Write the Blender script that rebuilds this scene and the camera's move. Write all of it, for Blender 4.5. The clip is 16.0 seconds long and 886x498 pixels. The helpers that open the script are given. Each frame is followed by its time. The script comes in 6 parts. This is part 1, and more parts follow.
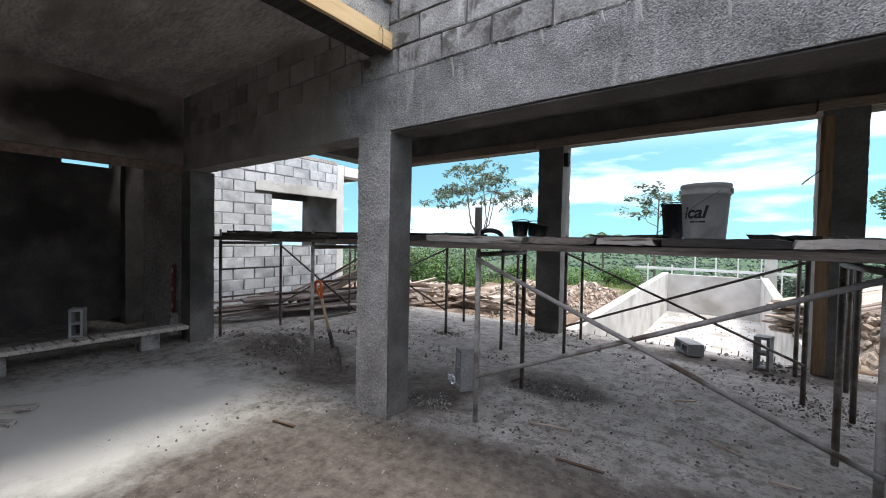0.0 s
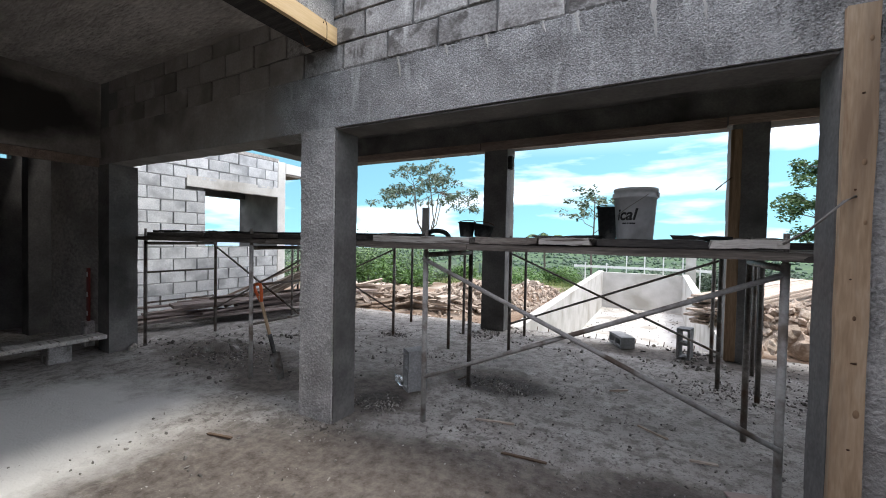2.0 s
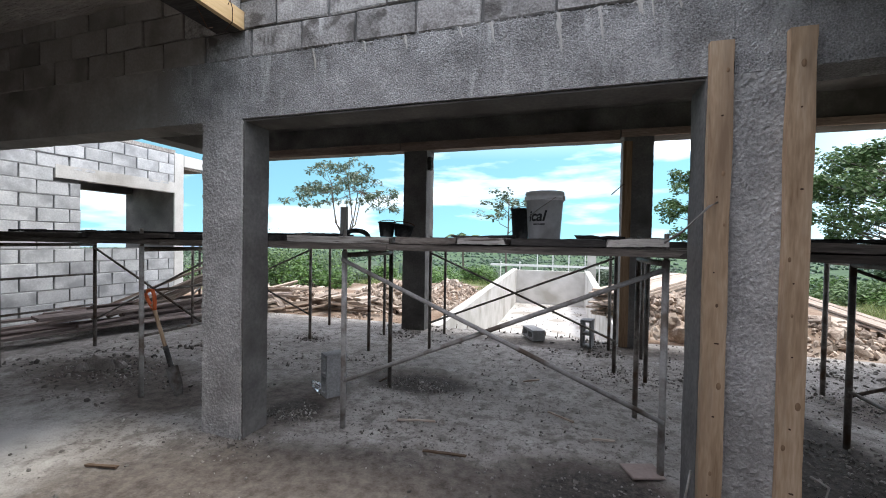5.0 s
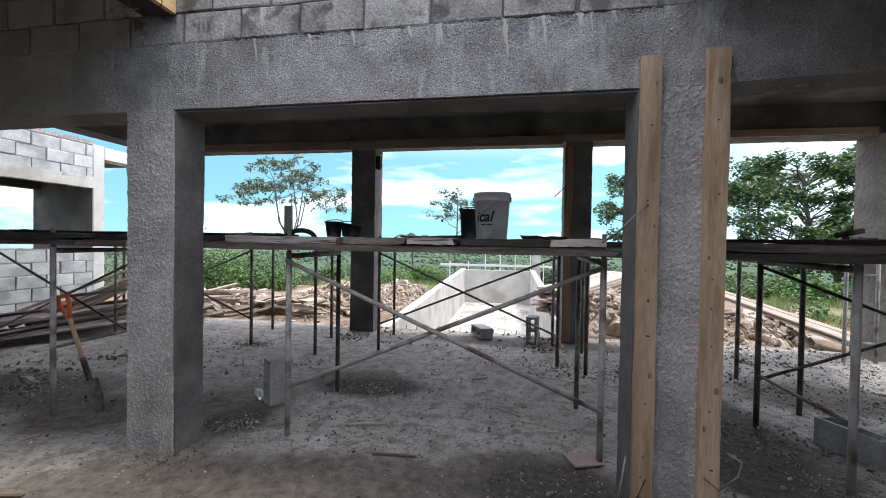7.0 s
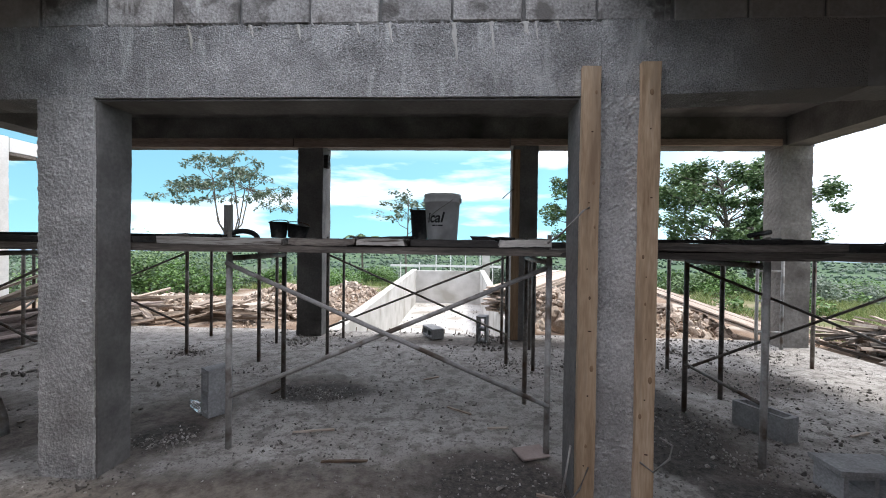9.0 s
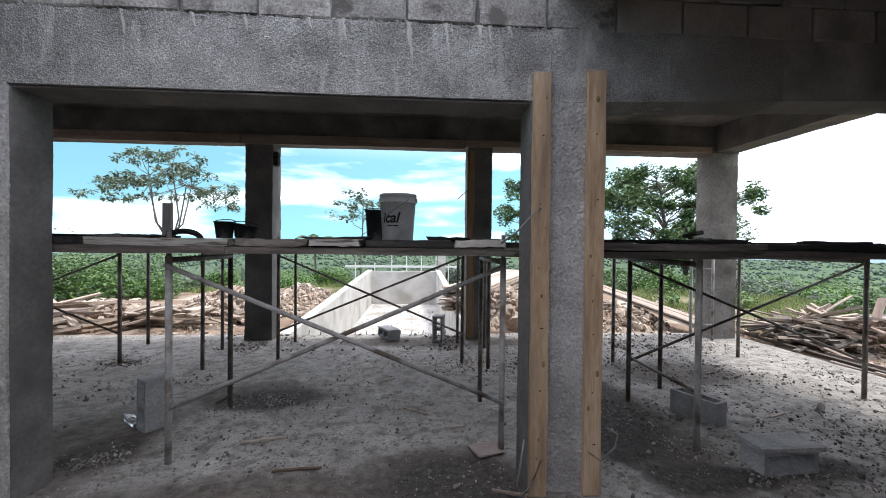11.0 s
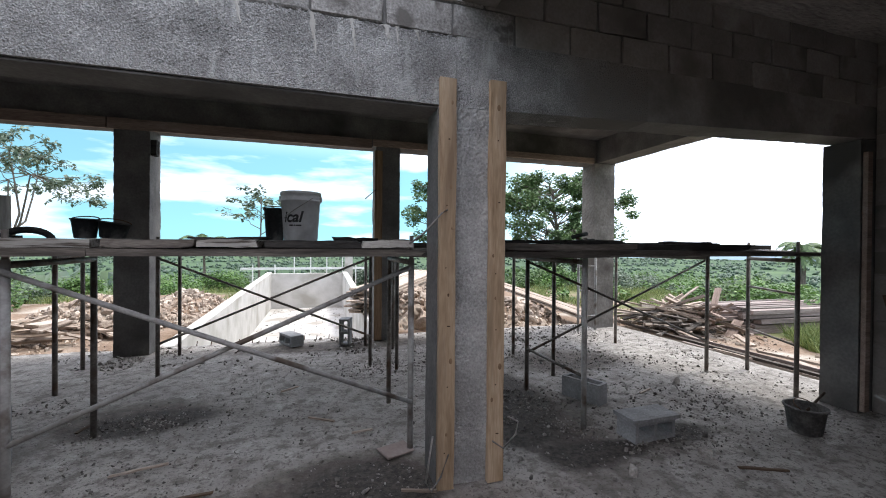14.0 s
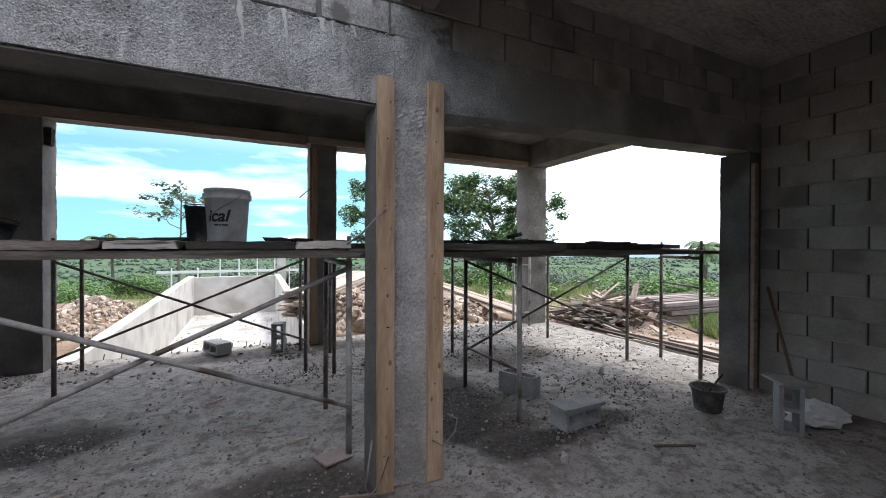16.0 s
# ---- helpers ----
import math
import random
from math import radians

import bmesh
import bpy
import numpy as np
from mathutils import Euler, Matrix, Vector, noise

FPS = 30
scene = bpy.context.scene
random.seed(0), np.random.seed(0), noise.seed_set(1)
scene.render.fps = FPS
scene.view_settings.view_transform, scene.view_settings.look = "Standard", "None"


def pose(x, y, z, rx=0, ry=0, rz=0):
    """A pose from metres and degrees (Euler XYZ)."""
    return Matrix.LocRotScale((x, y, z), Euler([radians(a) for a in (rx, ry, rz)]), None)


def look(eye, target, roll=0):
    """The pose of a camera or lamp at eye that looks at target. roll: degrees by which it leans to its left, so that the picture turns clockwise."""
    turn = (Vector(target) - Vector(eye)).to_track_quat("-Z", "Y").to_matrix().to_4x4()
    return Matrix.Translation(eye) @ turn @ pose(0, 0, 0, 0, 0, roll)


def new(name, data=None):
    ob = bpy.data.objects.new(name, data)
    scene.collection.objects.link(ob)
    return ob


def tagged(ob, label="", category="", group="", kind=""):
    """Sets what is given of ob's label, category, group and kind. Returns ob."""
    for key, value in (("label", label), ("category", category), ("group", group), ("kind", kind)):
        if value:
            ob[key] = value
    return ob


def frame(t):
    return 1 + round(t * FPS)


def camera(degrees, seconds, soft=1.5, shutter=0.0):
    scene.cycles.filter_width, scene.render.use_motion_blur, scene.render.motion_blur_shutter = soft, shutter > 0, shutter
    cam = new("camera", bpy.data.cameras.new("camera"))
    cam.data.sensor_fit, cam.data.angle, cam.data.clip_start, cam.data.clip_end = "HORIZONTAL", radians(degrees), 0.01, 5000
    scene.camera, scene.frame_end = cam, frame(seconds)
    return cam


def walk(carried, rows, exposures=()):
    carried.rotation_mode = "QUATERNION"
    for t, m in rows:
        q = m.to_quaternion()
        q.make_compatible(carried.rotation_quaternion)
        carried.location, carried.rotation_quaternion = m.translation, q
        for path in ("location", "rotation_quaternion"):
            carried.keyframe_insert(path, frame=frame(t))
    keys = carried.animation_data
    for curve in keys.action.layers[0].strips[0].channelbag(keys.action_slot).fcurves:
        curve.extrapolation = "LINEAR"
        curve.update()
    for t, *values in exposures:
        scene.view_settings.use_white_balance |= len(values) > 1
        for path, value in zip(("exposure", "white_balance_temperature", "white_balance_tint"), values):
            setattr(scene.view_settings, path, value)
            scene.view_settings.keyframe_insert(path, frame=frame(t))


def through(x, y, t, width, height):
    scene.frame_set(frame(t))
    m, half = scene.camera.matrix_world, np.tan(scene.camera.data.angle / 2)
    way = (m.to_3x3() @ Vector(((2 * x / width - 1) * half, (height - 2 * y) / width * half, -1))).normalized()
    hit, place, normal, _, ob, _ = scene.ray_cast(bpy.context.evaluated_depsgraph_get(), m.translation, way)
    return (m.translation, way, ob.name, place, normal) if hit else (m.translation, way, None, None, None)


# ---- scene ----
cam = camera(96.23, 16.0, soft=1.0)

PATH = [
    (0.0, 0.0, 0.0, 1.45, 88.48, -1.13, 36.09),
    (0.5, 0.0, 0.0, 1.45, 88.54, -1.15, 33.97),
    (1.0, 0.0, 0.0, 1.45, 88.59, -1.18, 31.83),
    (1.5, 0.0, 0.0, 1.45, 88.64, -1.13, 29.98),
    (2.0, 0.0, 0.0, 1.45, 88.67, -1.14, 28.50),
    (2.5, 0.0, 0.0, 1.45, 88.67, -1.06, 26.87),
    (3.0, 0.0, 0.0, 1.45, 88.73, -1.10, 24.88),
    (3.5, 0.0, 0.0, 1.45, 88.78, -1.06, 22.98),
    (4.0, 0.0, 0.0, 1.45, 88.82, -1.01, 20.79),
    (4.2, 0.0, 0.0, 1.45, 88.83, -1.01, 19.91),
    (6.3, 0.0, 0.0, 1.45, 88.95, -0.94, 12.40),
    (6.5, 0.0, 0.0, 1.45, 88.96, -0.94, 11.48),
    (7.0, 0.0, 0.0, 1.45, 89.02, -0.95, 9.75),
    (7.5, 0.0, 0.0, 1.45, 89.06, -0.92, 8.26),
    (8.0, 0.0, 0.0, 1.45, 89.14, -0.85, 6.28),
    (8.5, 0.0, 0.0, 1.45, 89.20, -0.80, 4.07),
    (9.0, 0.0, 0.0, 1.45, 89.24, -0.77, 2.66),
    (9.2, 0.0, 0.0, 1.45, 89.26, -0.75, 2.00),
    (11.3, 0.0, 0.0, 1.45, 89.39, -0.59, -4.66),
    (11.5, 0.0, 0.0, 1.45, 89.41, -0.58, -5.40),
    (12.0, 0.0, 0.0, 1.45, 89.41, -0.60, -8.54),
    (12.5, 0.0, 0.0, 1.45, 89.46, -0.55, -11.49),
    (13.0, 0.0, 0.0, 1.45, 89.51, -0.52, -13.36),
    (13.5, 0.0, 0.0, 1.45, 89.54, -0.45, -14.95),
    (14.0, 0.0, 0.0, 1.45, 89.55, -0.45, -16.89),
    (14.5, 0.0, 0.0, 1.45, 89.56, -0.41, -18.80),
    (15.0, 0.0, 0.0, 1.45, 89.59, -0.39, -20.49),
    (15.5, 0.0, 0.0, 1.45, 89.61, -0.32, -23.08),
    (16.0, 0.0, 0.0, 1.45, 89.64, -0.18, -25.66),
]
walk(cam, [(t, pose(*v)) for t, *v in PATH])

# ---------------------------------------------------------------- light
SUN_AZ, SUN_EL = 80.0, 67.0      # degrees clockwise from +y, and above the horizon
scene.view_settings.exposure = 1.0
world = bpy.data.worlds.new("world")
scene.world = world
world.use_nodes = True
wt = world.node_tree
wt.nodes.clear()
w_out = wt.nodes.new("ShaderNodeOutputWorld")
w_bg = wt.nodes.new("ShaderNodeBackground")
w_sky = wt.nodes.new("ShaderNodeTexSky")
w_sky.sky_type = "NISHITA"
w_sky.sun_disc = False
w_sky.sun_elevation, w_sky.sun_rotation = radians(SUN_EL), radians(SUN_AZ)
w_sky.air_density, w_sky.dust_density = 1.0, 0.6
w_co = wt.nodes.new("ShaderNodeTexCoord")
w_map = wt.nodes.new("ShaderNodeMapping")
w_map.inputs["Scale"].default_value = (1.3, 1.3, 6.5)
w_map.inputs["Location"].default_value = (0.35, 0.2, 0.3)
w_cl = wt.nodes.new("ShaderNodeTexNoise")
w_cl.inputs["Scale"].default_value = 1.5
w_cl.inputs["Detail"].default_value = 7.0
w_cl.inputs["Roughness"].default_value = 0.5
w_rp = wt.nodes.new("ShaderNodeValToRGB")
w_rp.color_ramp.elements[0].position, w_rp.color_ramp.elements[1].position = 0.54, 0.74
w_mix = wt.nodes.new("ShaderNodeMixRGB")
w_mix.inputs["Color2"].default_value = (11.2, 11.0, 12.4, 1)
w_bg.inputs["Strength"].default_value = 0.13
wt.links.new(w_co.outputs["Generated"], w_map.inputs["Vector"])
wt.links.new(w_map.outputs["Vector"], w_cl.inputs["Vector"])
wt.links.new(w_cl.outputs["Fac"], w_rp.inputs["Fac"])
# unseen bright cloud added overhead to light the hall; the clear part is cyan blue
w_sep = wt.nodes.new("ShaderNodeSeparateXYZ")
w_high = wt.nodes.new("ShaderNodeMapRange")
w_high.inputs["From Min"].default_value, w_high.inputs["From Max"].default_value = 0.20, 0.45
w_high.inputs["To Max"].default_value = 0.75
w_max = wt.nodes.new("ShaderNodeMath")
w_max.operation = "MAXIMUM"
w_tint = wt.nodes.new("ShaderNodeMixRGB")
w_tint.blend_type = "MULTIPLY"
w_tint.inputs["Fac"].default_value = 1.0
w_tint.inputs["Color2"].default_value = (1.0, 1.38, 1.05, 1)
w_lift = wt.nodes.new("ShaderNodeVectorMath")
w_lift.operation = "ADD"
w_lift.inputs[1].default_value = (0, 0, 0.30)
w_nrm = wt.nodes.new("ShaderNodeVectorMath")
w_nrm.operation = "NORMALIZE"
w_dot = wt.nodes.new("ShaderNodeVectorMath")
w_dot.operation = "DOT_PRODUCT"
w_dot.inputs[1].default_value = (math.sin(radians(SUN_AZ)), math.cos(radians(SUN_AZ)), 0)
w_side = wt.nodes.new("ShaderNodeMapRange")
w_side.inputs["To Max"].default_value = 0.66
w_side.inputs["From Min"].default_value, w_side.inputs["From Max"].default_value = 0.50, 0.86
w_max2 = wt.nodes.new("ShaderNodeMath")
w_max2.operation = "MAXIMUM"
wt.links.new(w_co.outputs["Generated"], w_lift.inputs[0])
wt.links.new(w_lift.outputs[0], w_nrm.inputs[0])
wt.links.new(w_nrm.outputs[0], w_sky.inputs["Vector"])
wt.links.new(w_co.outputs["Generated"], w_dot.inputs[0])
wt.links.new(w_dot.outputs["Value"], w_side.inputs["Value"])
wt.links.new(w_co.outputs["Generated"], w_sep.inputs["Vector"])
wt.links.new(w_sep.outputs["Z"], w_high.inputs["Value"])
wt.links.new(w_rp.outputs["Color"], w_max.inputs[0])
wt.links.new(w_high.outputs["Result"], w_max.inputs[1])
wt.links.new(w_max.outputs[0], w_max2.inputs[0])
wt.links.new(w_side.outputs["Result"], w_max2.inputs[1])
wt.links.new(w_max2.outputs[0], w_mix.inputs["Fac"])
wt.links.new(w_sky.outputs["Color"], w_tint.inputs["Color1"])
wt.links.new(w_tint.outputs["Color"], w_mix.inputs["Color1"])
wt.links.new(w_mix.outputs["Color"], w_bg.inputs["Color"])
wt.links.new(w_bg.outputs["Background"], w_out.inputs["Surface"])

sun_data = bpy.data.lights.new("sun", "SUN")
sun_data.energy, sun_data.angle, sun_data.color = 1.8, radians(12.0), (1.0, 0.96, 0.90)
sun = new("sun", sun_data)
sun_dir = Vector((math.sin(radians(SUN_AZ)) * math.cos(radians(SUN_EL)),
                  math.cos(radians(SUN_AZ)) * math.cos(radians(SUN_EL)), math.sin(radians(SUN_EL))))
sun.matrix_world = look(sun_dir * 50, (0, 0, 0))


# ---------------------------------------------------------------- materials
def mat(name, stops, rough=0.9, scale=6.0, fine=60.0, bump=0.3, fine_mix=0.35, depth=0.01, metal=0.0,
        stretch=(1, 1, 1), island=0.0, per_object=0.0, stain=None, stain_scale=1.5, stain_at=(0.52, 0.66), lumps=0.0, streak=None):
    """Two scales of noise between the colour stops, with relief, and an optional stain of its own shape."""
    m = bpy.data.materials.new(name)
    m.use_nodes = True
    nt = m.node_tree
    N, L = nt.nodes, nt.links
    bs = N["Principled BSDF"]
    bs.inputs["Roughness"].default_value = rough
    bs.inputs["Metallic"].default_value = metal
    bs.inputs["Specular IOR Level"].default_value = 0.3
    co = N.new("ShaderNodeTexCoord")
    mp = N.new("ShaderNodeMapping")
    mp.inputs["Scale"].default_value = stretch
    L.new(co.outputs["Object"], mp.inputs["Vector"])
    a = N.new("ShaderNodeTexNoise")
    a.inputs["Scale"].default_value, a.inputs["Detail"].default_value = scale, 5
    b = N.new("ShaderNodeTexNoise")
    b.inputs["Scale"].default_value, b.inputs["Detail"].default_value = fine, 4
    vec = mp.outputs["Vector"]
    if per_object:
        oi = N.new("ShaderNodeObjectInfo")
        ad = N.new("ShaderNodeVectorMath")
        ad.operation = "ADD"
        mu = N.new("ShaderNodeVectorMath")
        mu.operation = "SCALE"
        mu.inputs[0].default_value = (37, 51, 23)
        L.new(oi.outputs["Random"], mu.inputs["Scale"])
        L.new(vec, ad.inputs[0])
        L.new(mu.outputs[0], ad.inputs[1])
        vec = ad.outputs[0]
    L.new(vec, a.inputs["Vector"])
    L.new(vec, b.inputs["Vector"])
    mx = N.new("ShaderNodeMix")
    mx.data_type = "FLOAT"
    mx.inputs[0].default_value = fine_mix
    L.new(a.outputs["Fac"], mx.inputs[2])
    L.new(b.outputs["Fac"], mx.inputs[3])
    rp = N.new("ShaderNodeValToRGB")
    el = rp.color_ramp.elements
    n = len(stops)
    for i, c in enumerate(stops):
        p = 0.3 + 0.4 * i / (n - 1)
        e = el[i] if i < 2 else el.new(p)
        e.position, e.color = p, (*c, 1)
    L.new(mx.outputs[0], rp.inputs["Fac"])
    col = rp.outputs["Color"]
    if stain:
        s = N.new("ShaderNodeTexNoise")
        s.inputs["Scale"].default_value, s.inputs["Detail"].default_value = stain_scale, 6
        L.new(vec, s.inputs["Vector"])
        sr = N.new("ShaderNodeValToRGB")
        sr.color_ramp.elements[0].position, sr.color_ramp.elements[1].position = stain_at
        L.new(s.outputs["Fac"], sr.inputs["Fac"])
        sm = N.new("ShaderNodeMixRGB")
        L.new(sr.outputs["Color"], sm.inputs["Fac"])
        L.new(col, sm.inputs["Color1"])
        sm.inputs["Color2"].default_value = (*stain, 1)
        col = sm.outputs["Color"]
    if streak:
        sp = N.new("ShaderNodeMapping")
        sp.inputs["Scale"].default_value = (13, 13, 2.2)
        L.new(vec, sp.inputs["Vector"])
        sn = N.new("ShaderNodeTexNoise")
        sn.inputs["Scale"].default_value, sn.inputs["Detail"].default_value = 1.0, 5
        L.new(sp.outputs["Vector"], sn.inputs["Vector"])
        sq = N.new("ShaderNodeValToRGB")
        sq.color_ramp.elements[0].position, sq.color_ramp.elements[1].position = 0.60, 0.74
        L.new(sn.outputs["Fac"], sq.inputs["Fac"])
        sx = N.new("ShaderNodeMixRGB")
        L.new(sq.outputs["Color"], sx.inputs["Fac"])
        L.new(col, sx.inputs["Color1"])
        sx.inputs["Color2"].default_value = (*streak, 1)
        col = sx.outputs["Color"]
    if island or per_object:
        hs = N.new("ShaderNodeHueSaturation")
        mr = N.new("ShaderNodeMapRange")
        k = island or per_object
        mr.inputs["To Min"].default_value, mr.inputs["To Max"].default_value = 1 - k, 1 + k
        if island:
            g = N.new("ShaderNodeNewGeometry")
            L.new(g.outputs["Random Per Island"], mr.inputs["Value"])
        else:
            L.new(oi.outputs["Random"], mr.inputs["Value"])
        L.new(mr.outputs["Result"], hs.inputs["Value"])
        L.new(col, hs.inputs["Color"])
        col = hs.outputs["Color"]
    L.new(col, bs.inputs["Base Color"])
    if bump:
        bp = N.new("ShaderNodeBump")
        bp.inputs["Strength"].default_value, bp.inputs["Distance"].default_value = bump, depth
        if lumps:
            vo = N.new("ShaderNodeTexVoronoi")
            vo.inputs["Scale"].default_value = lumps
            L.new(vec, vo.inputs["Vector"])
            am = N.new("ShaderNodeMath")
            am.operation = "MULTIPLY_ADD"
            am.inputs[1].default_value = -0.5
            L.new(vo.outputs["Distance"], am.inputs[0])
            L.new(b.outputs["Fac"], am.inputs[2])
            L.new(am.outputs[0], bp.inputs["Height"])
        else:
            L.new(b.outputs["Fac"], bp.inputs["Height"])
        L.new(bp.outputs["Normal"], bs.inputs["Normal"])
    return m


ROUGH = dict(stops=[(0.11, 0.107, 0.104), (0.315, 0.311, 0.307), (0.60, 0.597, 0.59)], rough=0.92, scale=5, fine=120, bump=0.9, fine_mix=0.6, depth=0.012,
             stain=(0.18, 0.175, 0.17), stain_scale=1.6, stain_at=(0.54, 0.78), lumps=105, streak=(0.50, 0.50, 0.49))
M_rough = mat("rough_plaster", **ROUGH)
M_fade_right = mat("rough_plaster_fading_outward", **ROUGH)
M_fade_left = mat("rough_plaster_fading_outward", **ROUGH)
# concrete darkened so that shade of side rooms and veranda is in its colour
M_dark = mat("shade_dark_concrete", [(0.085, 0.08, 0.078), (0.14, 0.133, 0.128), (0.21, 0.20, 0.19)], 0.85, 3, 40, 0.3, 0.35, 0.006,
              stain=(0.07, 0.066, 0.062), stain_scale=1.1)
M_smooth = mat("smooth_concrete", [(0.20, 0.186, 0.172), (0.28, 0.262, 0.245), (0.37, 0.35, 0.33)], 0.85, 3, 40, 0.25, 0.3, 0.005,
               stain=(0.15, 0.14, 0.13), stain_scale=1.1)
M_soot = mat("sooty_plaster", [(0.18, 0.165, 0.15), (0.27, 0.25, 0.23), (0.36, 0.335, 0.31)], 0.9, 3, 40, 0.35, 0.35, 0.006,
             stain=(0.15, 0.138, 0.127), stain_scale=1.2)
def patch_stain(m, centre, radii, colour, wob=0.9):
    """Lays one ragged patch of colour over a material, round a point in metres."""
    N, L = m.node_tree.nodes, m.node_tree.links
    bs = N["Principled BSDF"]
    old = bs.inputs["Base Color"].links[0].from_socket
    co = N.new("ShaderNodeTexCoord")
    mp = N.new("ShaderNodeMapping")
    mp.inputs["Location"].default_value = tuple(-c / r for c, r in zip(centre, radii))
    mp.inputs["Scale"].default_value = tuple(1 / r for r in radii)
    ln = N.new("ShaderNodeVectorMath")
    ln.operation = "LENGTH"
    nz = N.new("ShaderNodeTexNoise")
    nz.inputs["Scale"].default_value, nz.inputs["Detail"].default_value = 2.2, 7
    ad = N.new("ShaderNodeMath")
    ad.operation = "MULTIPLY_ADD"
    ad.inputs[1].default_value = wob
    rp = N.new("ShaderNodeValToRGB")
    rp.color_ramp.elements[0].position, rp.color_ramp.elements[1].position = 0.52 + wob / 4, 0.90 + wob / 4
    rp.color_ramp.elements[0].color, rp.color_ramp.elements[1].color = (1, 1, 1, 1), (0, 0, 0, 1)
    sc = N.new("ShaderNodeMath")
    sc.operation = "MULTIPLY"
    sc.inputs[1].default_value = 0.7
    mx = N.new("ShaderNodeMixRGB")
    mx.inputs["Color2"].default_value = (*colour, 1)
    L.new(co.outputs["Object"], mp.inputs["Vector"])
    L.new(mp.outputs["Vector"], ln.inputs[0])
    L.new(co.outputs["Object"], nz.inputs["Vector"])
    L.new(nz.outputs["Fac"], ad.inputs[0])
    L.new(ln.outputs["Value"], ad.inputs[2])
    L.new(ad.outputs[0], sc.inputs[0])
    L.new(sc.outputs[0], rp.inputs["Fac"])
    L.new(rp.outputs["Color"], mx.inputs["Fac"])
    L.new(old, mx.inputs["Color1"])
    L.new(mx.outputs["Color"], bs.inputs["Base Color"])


# outer lintel ends blend towards the browner smooth concrete colour
patch_stain(M_fade_right, (2.5, 2.28, 2.5), (1.0, 9.0, 9.0), (0.25, 0.233, 0.217))
patch_stain(M_fade_left, (-3.35, 2.28, 2.5), (0.62, 9.0, 9.0), (0.26, 0.243, 0.227))
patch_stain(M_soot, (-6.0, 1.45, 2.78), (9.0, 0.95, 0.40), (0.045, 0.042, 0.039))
M_soffit = mat("raw_slab_soffit", [(0.22, 0.20, 0.185), (0.43, 0.40, 0.375), (0.62, 0.585, 0.55)], 0.95, 2.5, 22, 1.0, 0.6, 0.02,
               stretch=(0.6, 2.2, 1), stain=(0.24, 0.22, 0.20), stain_scale=0.8)
M_block = mat("concrete_block", [(0.13, 0.122, 0.116), (0.32, 0.307, 0.296), (0.54, 0.525, 0.51)], 0.95, 5, 70, 0.8, 0.55, 0.010, per_object=0.22, stain=(0.14, 0.13, 0.122), stain_scale=7.5, stain_at=(0.55, 0.66), streak=(0.58, 0.57, 0.555))
M_block_pale = mat("pale_concrete_block", [(0.42, 0.435, 0.455), (0.60, 0.615, 0.635), (0.78, 0.79, 0.80)], 0.95, 4, 45, 0.35, 0.4, 0.006, per_object=0.16, stain=(0.37, 0.38, 0.40), stain_scale=3.0, stain_at=(0.50, 0.66))
M_block_dry = mat("dry_concrete_block", [(0.20, 0.186, 0.172), (0.27, 0.252, 0.235), (0.36, 0.338, 0.316)], 0.95, 3, 50, 0.5, 0.35, 0.006, per_object=0.10, stain=(0.17, 0.155, 0.143), stain_scale=2.0)
M_stub = mat("pale_upright_timber", [(0.26, 0.24, 0.215), (0.40, 0.375, 0.34), (0.52, 0.49, 0.45)], 0.9, 2.5, 18, 0.3, 0.45, 0.004, stretch=(9, 9, 0.8))
# weathered concrete, paler than M_dark for the light on the corner column
M_column = mat("lit_weathered_column", [(0.12, 0.106, 0.095), (0.20, 0.18, 0.163), (0.30, 0.275, 0.25)], 0.9, 2.5, 30, 0.5, 0.4, 0.008, stain=(0.10, 0.086, 0.076), stain_scale=1.3)
M_cast = mat("thrown_render", [(0.21, 0.206, 0.20), (0.43, 0.423, 0.413), (0.66, 0.652, 0.638)], 0.92, 4, 70, 0.8, 0.5, 0.014,
             stain=(0.27, 0.262, 0.25), stain_scale=1.8, stain_at=(0.52, 0.72))
M_block_loose = mat("grey_loose_block", [(0.19, 0.191, 0.193), (0.28, 0.281, 0.283), (0.40, 0.401, 0.404)], 0.95, 6, 60, 0.5, 0.5, 0.008, per_object=0.08)
M_joint = mat("open_joint", [(0.02, 0.019, 0.018), (0.05, 0.047, 0.044)], 0.95, 6, 60, 0.4)
M_mortar = mat("mortar", [(0.13, 0.125, 0.12), (0.20, 0.195, 0.19)], 0.95, 6, 80, 0.6, 0.4, 0.01)
M_mortar_pale = mat("pale_mortar", [(0.26, 0.265, 0.27), (0.38, 0.385, 0.39)], 0.95, 6, 80, 0.6, 0.4, 0.01)
M_white = mat("white_plaster", [(0.40, 0.385, 0.36), (0.48, 0.465, 0.44), (0.55, 0.535, 0.51)], 0.9, 2.5, 30, 0.3, 0.3, 0.01,
              stain=(0.33, 0.315, 0.28), stain_scale=0.9)
M_pale = mat("pale_render", [(0.60, 0.59, 0.57), (0.70, 0.69, 0.67), (0.78, 0.77, 0.75)], 0.9, 3, 35, 0.4, 0.35, 0.008, stain=(0.50, 0.48, 0.45), stain_scale=1.5)
M_pool_floor = mat("pool_floor", [(0.36, 0.345, 0.32), (0.46, 0.445, 0.42), (0.56, 0.545, 0.52)], 0.9, 1.6, 18, 0.3, 0.4, 0.01,
                   stain=(0.30, 0.275, 0.24), stain_scale=1.3)
